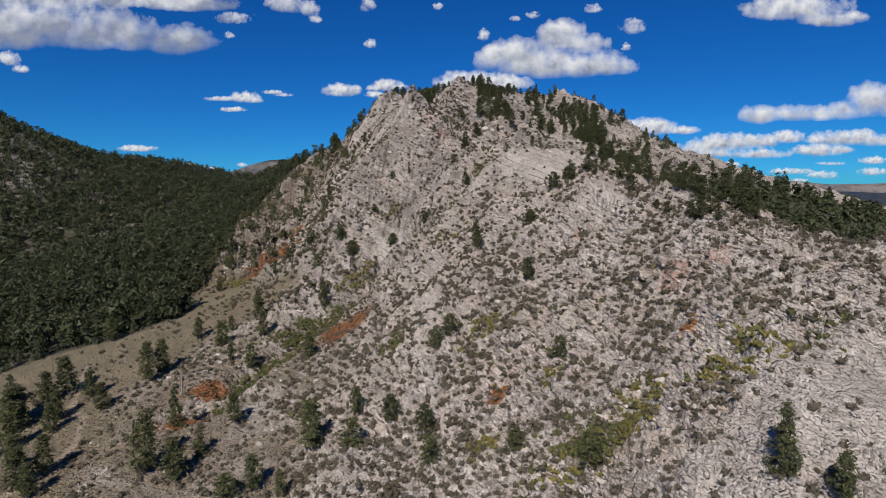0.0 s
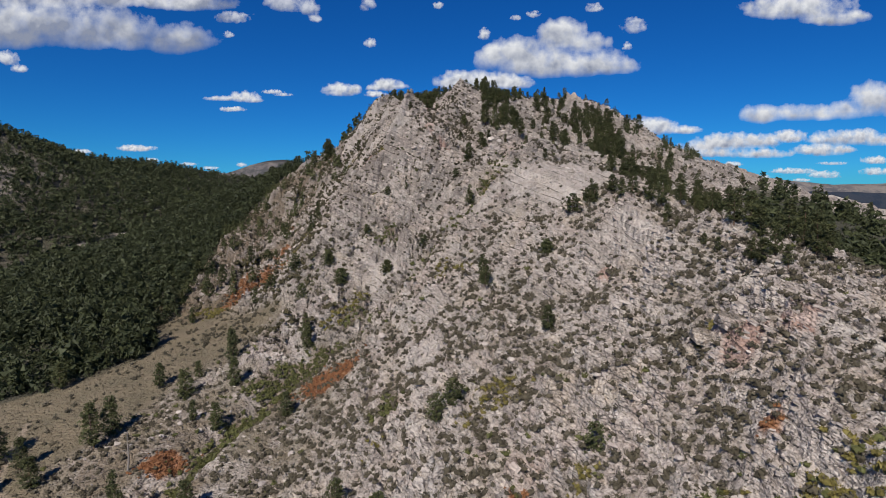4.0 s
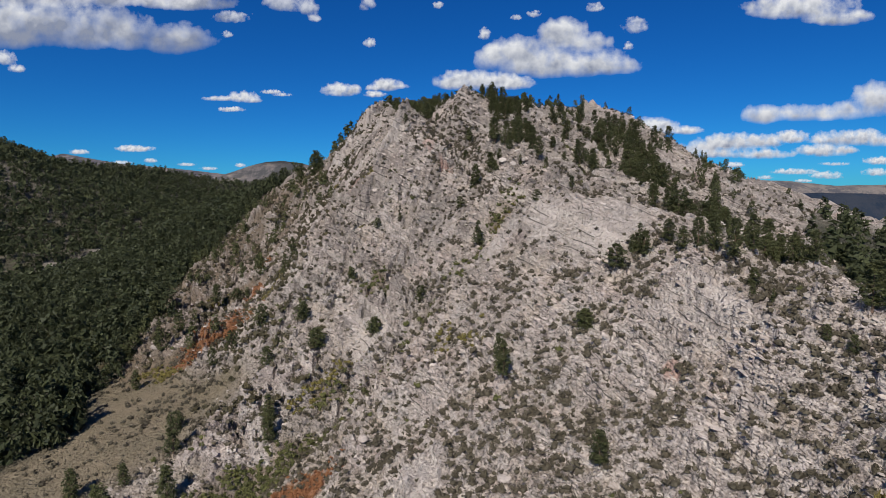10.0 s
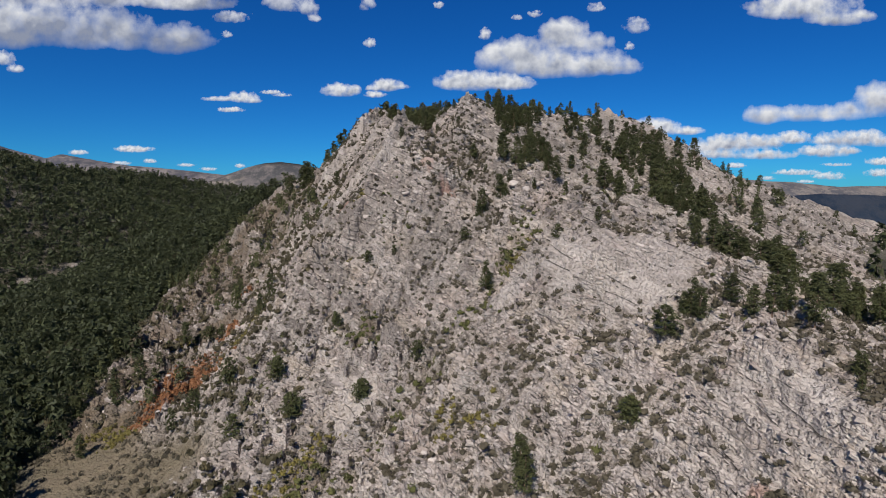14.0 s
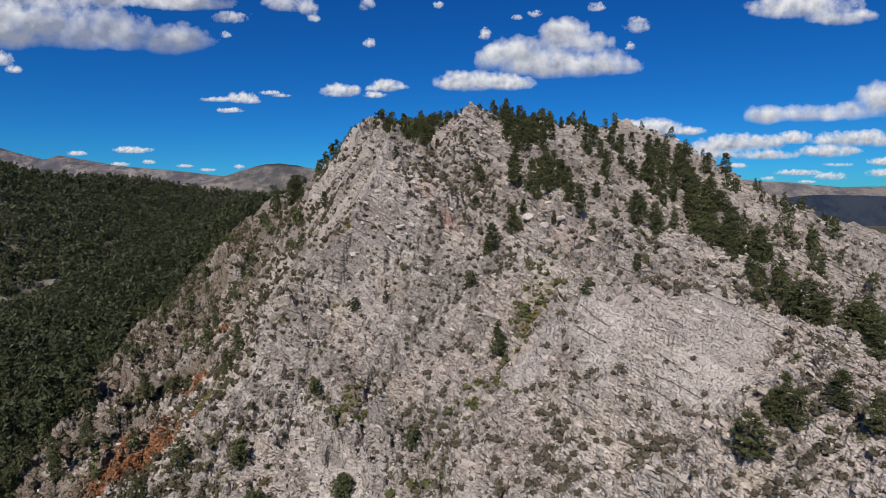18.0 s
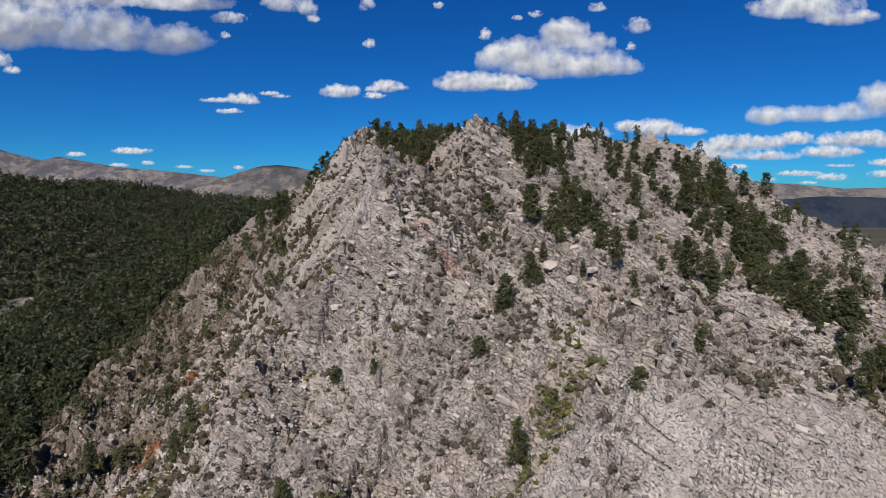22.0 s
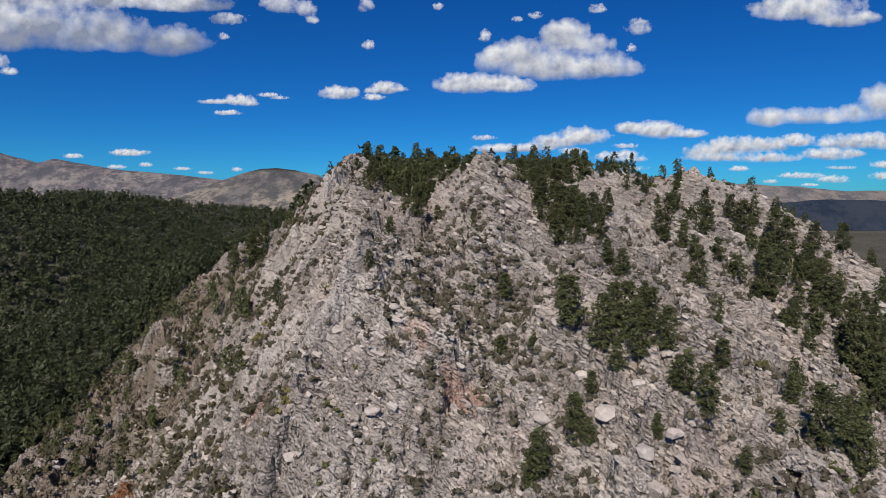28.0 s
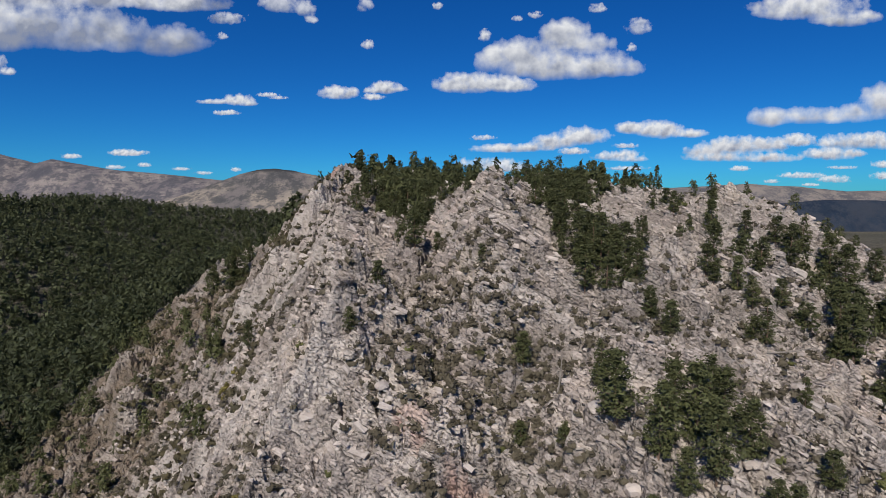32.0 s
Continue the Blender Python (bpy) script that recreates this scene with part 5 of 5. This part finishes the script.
sx, sy = sown(21, 52000, (-80, 45), (95, 262), scrubby)
scatter("scrub", sx, sy, 0.6 + 1.0 * np.random.default_rng(5).beta(1.5, 3.5, len(sx)), SHRUBS, SCRUB, "grey-brown mountain shrubs dotted over the rocky slope", "shrubs")
sx, sy = sown(25, 9000, (-45, 56), (48, 170), lambda x, y: 0.75 * (1 - ramp(np.minimum(line_reach(x, y, GULLY), line_reach(x, y, GULCH)), 1.0, 3.6)))
scatter("gully_scrub", sx, sy, np.random.default_rng(16).uniform(0.6, 1.4, len(sx)), SHRUBS, GREEN, "olive and brown shrubs filling the gully", "shrubs")
sx, sy = sown(27, 2600, (-14, 178), (12, 222), lambda x, y: 0.9 * ramp(1.25 - np.hypot((x + 0.5) / 9, (y - 199) / 16) + 0.5 * fractal(x / 6, y / 6, 3), 0, 0.4) * (1 - drift(x, y, RUST[:1])))
scatter("hollow_scrub", sx, sy, np.random.default_rng(20).uniform(0.5, 1.2, len(sx)), SHRUBS, SCRUB, "grey-brown shrubs crowding the hollow below the summit", "shrubs")
sx, sy = sown(26, 15000, (-108, 140), (-22, 300), lambda x, y: 0.8 * ramp(fractal(x / 9, y / 9 + 3, 3), -0.15, 0.3) * (1 - meadow(x, y)) * (1 - 0.75 * ramp(x, -46, -14)) * (1 - drift(x, y, RED_SPOTS)))
scatter("flank_scrub", sx, sy, np.random.default_rng(17).uniform(0.8, 2.0, len(sx)), SHRUBS, OAK, "dark brown and green brush on the lower flank", "shrubs")
sx, sy = sown(22, 2600, (-80, 45), (95, 262), lambda x, y: on_rock(x, y) * ramp(fractal(x / 20 + 9, y / 20, 3), -0.05, 0.4))
scatter("green_scrub", sx, sy, np.random.default_rng(6).uniform(0.5, 1.3, len(sx)), SHRUBS, GREEN, "olive green shrubs among the rocks", "shrubs")


for name, seed, count, spots, mat, low, high, label in (
        ("yellow_scrub", 41, 1100, GOLD_SPOTS, GOLD, 0.5, 1.1, "yellow and ochre autumn shrubs in drifts among the rocks"),
        ("olive_scrub", 42, 1100, GREEN_SPOTS, GREEN, 0.5, 1.2, "olive green shrubs along the gully"),
        ("red_scrub", 43, 4000, RED_SPOTS, RED, 0.3, 0.8, "rusty red autumn ground cover in patches on the slope")):
    r = np.random.default_rng(seed)
    s = np.array(spots)
    k = r.choice(len(s), count, p=s[:, 2] ** 2 / (s[:, 2] ** 2).sum())
    off = r.normal(0, 0.5, (count, 2)) * s[k, 2:3]
    px, py = s[k, 0] + 1.2 * off[:, 0] + 0.5 * off[:, 1], s[k, 1] + off[:, 1]
    scatter(name, px, py, r.uniform(low, high, count), SHRUBS, mat, label, "shrubs")


bx, by = sown(31, 40000, (-75, 48), (95, 258), lambda x, y: on_rock(x, y) * np.clip(0.3 + ramp(fractal(x / 11, y / 11 + 4, 3), -0.3, 0.3), 0, 1) * (1 - 0.6 * outcrop(x, y)) * (0.35 + 0.65 * ramp(x, -30, 0)) * (0.45 + 0.55 * ramp(y, 120, 165)))
scatter("stones", bx, by, 0.3 + 1.1 * np.random.default_rng(8).beta(1.0, 6, len(bx)), STONES, STONE, "pale angular gneiss stones strewn over the slope", "stones", sink=-0.06)


def shard_shape(seed):
    """A broken slab of rock, longest along x: a box with uneven corners and a chipped ridge."""
    r = np.random.default_rng(seed)
    v = np.array([(x, y, z) for z in (-0.5, 0.5) for x, y in ((-0.5, -0.5), (0.5, -0.5), (0.5, 0.5), (-0.5, 0.5))])
    v = v * r.uniform(0.55, 1.0, (8, 1)) + r.uniform(-0.09, 0.09, (8, 3))
    f = [(0, 1, 5), (0, 5, 4), (1, 2, 6), (1, 6, 5), (2, 3, 7), (2, 7, 6), (3, 0, 4), (3, 4, 7), (4, 5, 6), (4, 6, 7), (0, 2, 1), (0, 3, 2)]
    return v, np.array(f)


def bedding(name, x, y, long, dip, jitter, thick, label):
    """Broken edges of the tilted rock layers, standing out of the slope, joined into one object."""
    r = np.random.default_rng(len(x))
    z = height(x, y)
    n = len(x)
    d, a, b = np.radians(dip + jitter * r.normal(0, 1, n)), np.radians(-12 + 1.3 * jitter * r.normal(0, 1, n)), np.radians(18 + jitter * r.normal(0, 0.7, n))
    u = np.stack([np.cos(d) * np.cos(a), np.cos(d) * np.sin(a), -np.sin(d)], -1)
    v = np.stack([-np.sin(a) * np.cos(b), np.cos(a) * np.cos(b), np.sin(b)], -1)
    v = v - u * (u * v).sum(1, keepdims=True)
    v /= np.linalg.norm(v, axis=1, keepdims=True)
    w = np.cross(u, v)
    shapes = [shard_shape(k) for k in range(12)]
    verts, faces, start = [], [], 0
    for k, (q, f) in enumerate(shapes):
        m = np.arange(k, n, len(shapes))
        s = long[m][:, None, None]
        placed = s * (q[None, :, :1] * u[m][:, None] + 0.55 * q[None, :, 1:2] * v[m][:, None] + thick * r.uniform(0.6, 1.3, (len(m), 1, 1)) * q[None, :, 2:] * w[m][:, None])
        placed += np.stack([x[m], y[m], z[m]], -1)[:, None]
        verts.append(placed.reshape(-1, 3))
        faces.append((f[None] + (start + 8 * np.arange(len(m)))[:, None, None]).reshape(-1, 3))
        start += 8 * len(m)
    return tagged(sheet(name, np.concatenate(verts), np.concatenate(faces), BEDROCK), label, "rock", kind="stuff")


def broken(x, y):
    return rocky(x, y) * (1 - 0.85 * calm(x, y)) * (1 - (0.6 + 0.38 * (1 - ramp(y, 66, 76))) * drift(x, y, SLABS)) * np.clip(0.3 + 0.9 * outcrop(x, y), 0, 1) * (1 - 0.85 * brushy(x, y)) * (1 - drift(x, y, RED_SPOTS + GOLD_SPOTS + GREEN_SPOTS + BROWN_SPOTS)) * (1 - 0.8 * drift(x, y, RUST[:1]))


bx, by = sown(35, 80000, (-75, 48), (92, 262), lambda x, y: broken(x, y) * (0.35 + 0.65 * ramp(x, -20, 8)) * (0.2 + 0.35 * np.maximum(ramp(y, 105, 150), 2 * outcrop(x, y) * ramp(x, 15, 35))))
bedding("bedrock_edges", bx, by, 0.45 + 2.0 * np.random.default_rng(18).beta(1.0, 5.5, len(bx)), 27, 9, 0.3, "broken edges of tilted pinkish-grey gneiss layers")
bx, by = sown(36, 60000, (-70, 60), (14, 262), lambda x, y: broken(x, y) * (1 - ramp(x, -22, 6)) * (0.15 + 0.2 * ramp(y, 125, 165)))
bedding("bedrock_blocks", bx, by, 0.35 + 1.3 * np.random.default_rng(19).beta(1.0, 5.5, len(bx)), 20, 24, 0.4, "jumbled angular blocks of pinkish-grey gneiss on the steep flank")


# ---- boulders, ledges and dead wood ----
def rock_mesh(seed, size, points=26, flatness=0.6):
    """A weathered block with many broken faces."""
    r = np.random.default_rng(seed)
    bm = bmesh.new()
    for _ in range(points):
        p = r.normal(0, 1, 3)
        p = p / np.linalg.norm(p, 3) * r.uniform(0.85, 1.0) * (0.55, 0.45, 0.5 * flatness)
        bm.verts.new(p * size)
    hull = bmesh.ops.convex_hull(bm, input=bm.verts)
    bmesh.ops.delete(bm, geom=[g for g in hull["geom_interior"] if isinstance(g, bmesh.types.BMVert)], context="VERTS")
    bmesh.ops.bevel(bm, geom=bm.edges[:], offset=0.015 * size, segments=1, affect="EDGES", clamp_overlap=True)
    me = bpy.data.meshes.new("boulder")
    bm.to_mesh(me)
    bm.free()
    me.materials.append(STONE)
    return me


BOULDERS = [rock_mesh(60 + k, 1.0, 24, 0.55 + 0.08 * k) for k in range(6)]
BOULDER_SPOTS = [(12.7, 177, 1.8), (14.9, 170.8, 1.9), (16.1, 181.9, 1.3), (21, 180.1, 1.5), (18.3, 182, 1.2), (20.1, 182.6, 1.2), (16.9, 179.6, 1), (21.1, 181.5, 1), (14.6, 179.7, 1), (16, 178.4, 1.1), (12.3, 183.9, 1.3),
                 (7.8, 180.4, 1.7), (10.7, 189, 1.3), (-3.9, 183.6, 1.1), (-16.2, 183, 1.7), (-12.9, 190.6, 1.4), (-8.3, 182.4, 1.5), (31.8, 196.3, 1.6), (14.3, 171.6, 1.4), (14.4, 188.2, 1.1), (-6.7, 190.4, 1.2), (4, 184.9, 1.1), (17, 172.7, 1.2), (24, 184.4, 1.1)]
SCREE_SPOTS = [(-52.7, 108.7, 0.9), (-49.6, 106.6, 1), (-54, 107.9, 0.7), (-47, 108, 1), (-45.6, 108.7, 0.8), (6, 105.9, 1.4), (26.6, 68.8, 1.2), (23.7, 75, 1), (9.8, 66, 1.3), (-5, 76.2, 1.1), (-25.4, 95.6, 1.1), (-26.2, 91.4, 0.9), (19.4, 90.5, 1.1),
               (20.5, 73.8, 1), (9.5, 99.8, 1.2), (-11.4, 122.2, 1.4), (-22.7, 101.2, 1), (-12.4, 85.2, 1.1), (-44, 112, 1), (-42, 115, 0.9), (-40, 110, 0.8), (-46, 116, 0.9)]
random.seed(9)
for spots, group in ((BOULDER_SPOTS, "boulders below the grove"), (SCREE_SPOTS, "boulders on the scree")):
    for x, y, size in spots:
        z = float(height(np.array([x]), np.array([y]))[0])
        ob = new("boulder", random.choice(BOULDERS))
        ob.matrix_basis = Matrix.LocRotScale((x, y, z + 0.12 * size), Euler((random.uniform(-0.2, 0.2), random.uniform(-0.2, 0.2), random.uniform(0, 6))), (size * 1.15, size * 1.15, size))
        tagged(ob, "pale angular gneiss boulder resting on the slope", "boulder", group)

def plate_mesh(seed):
    """A thick broken plate of rock, longest along x."""
    r = np.random.default_rng(seed)
    bm = bmesh.new()
    for _ in range(22):
        a = r.uniform(0, 6.28)
        q = r.uniform(0.8, 1.0)
        bm.verts.new((0.5 * q * math.cos(a), 0.5 * q * math.sin(a), r.choice((-0.5, 0.5)) * r.uniform(0.75, 1)))
    hull = bmesh.ops.convex_hull(bm, input=bm.verts)
    bmesh.ops.delete(bm, geom=[g for g in hull["geom_interior"] if isinstance(g, bmesh.types.BMVert)], context="VERTS")
    me = bpy.data.meshes.new("rock_ledge")
    bm.to_mesh(me)
    bm.free()
    me.materials.append(ROCKY_GROUND)
    return me


PLATES = [plate_mesh(80 + k) for k in range(5)]
LEDGES = [(31, 86, 5, 15), (33.5, 84.5, 6, 20), (37, 82.5, 5, 8), (41.5, 79.5, 5, 15), (44.5, 78.5, 4.5, 20), (47, 79, 3.5, 10), (57, 78, 4, 10), (52, 84, 4, 5), (0.2, 188.4, 5.5, 30), (-2.2, 187.2, 3.6, 40),
          (-8, 191.5, 3.2, 50), (-9.5, 193.5, 3, 60), (-7, 195, 2.8, 45), (-5, 193, 3, 50), (-11, 197, 3, 55), (-6, 198, 2.6, 40), (18, 163, 4, 10), (22, 166, 4, 5), (26, 170, 4, 12), (15, 158, 3.4, 8), (28, 175, 3.4, 5)]
for x, y, long, turn in LEDGES:
    thick, deep = 0.28 * long, 0.5 * long
    z = float(height(np.array([x]), np.array([y]))[0])
    ob = new("rock_ledge", random.choice(PLATES))
    ob.matrix_basis = Matrix.LocRotScale((x, y + 0.15 * deep, z - 0.1 * thick), Euler((radians(random.uniform(8, 20)), radians(random.uniform(4, 16)), radians(turn))), (long, deep, thick))
    tagged(ob, "jutting ledge of layered pinkish-grey gneiss over a dark gap", "rock", "ledges")


def log(name, x, y, turn, size, tilt, label):
    r = np.random.default_rng(int(10 * size) + 3)
    z = float(height(np.array([x]), np.array([y]))[0])
    root = tagged(new(name), label, "dead tree")
    line = [(0.02 * math.sin(5 * u), 0.02 * math.cos(4 * u), u) for u in np.linspace(0, 1, 7)]
    v, f = tube(line, [0.028 * (1 - 0.75 * i / 6) for i in range(7)], 7)
    sheet("trunk", v, f, DEAD, True, root)
    for k in range(9):
        u, a = r.uniform(0.3, 0.95), r.uniform(0, 6.28)
        reach = 0.22 * (1.1 - u)
        v, f = tube([(0, 0, u), (0.5 * reach * math.cos(a), 0.5 * reach * math.sin(a), u + 0.05), (reach * math.cos(a), reach * math.sin(a), u + 0.07)], [0.008, 0.006, 0.002], 4)
        sheet("branch", v, f, DEAD, False, root)
    root.matrix_basis = Matrix.LocRotScale((x, y, z + 0.15), Euler((0, radians(tilt), radians(turn))), (size, size, size))


log("fallen_trunk", 31.8, 202, -25, 4.5, 78, "bleached fallen pine trunk lying across the slope")
log("fallen_trunk", 33.5, 200, -60, 4.0, 75, "bleached fallen pine trunk lying across the slope")
log("fallen_trunk", 5.0, 192.5, 8, 3.2, 80, "short grey fallen log among the rocks")
log("dead_tree", 8.8, 194.4, 40, 3.6, 6, "bare grey standing dead pine")
log("dead_tree", -47, 101, 10, 6.0, 4, "bare grey standing dead tree beside the meadow pines")
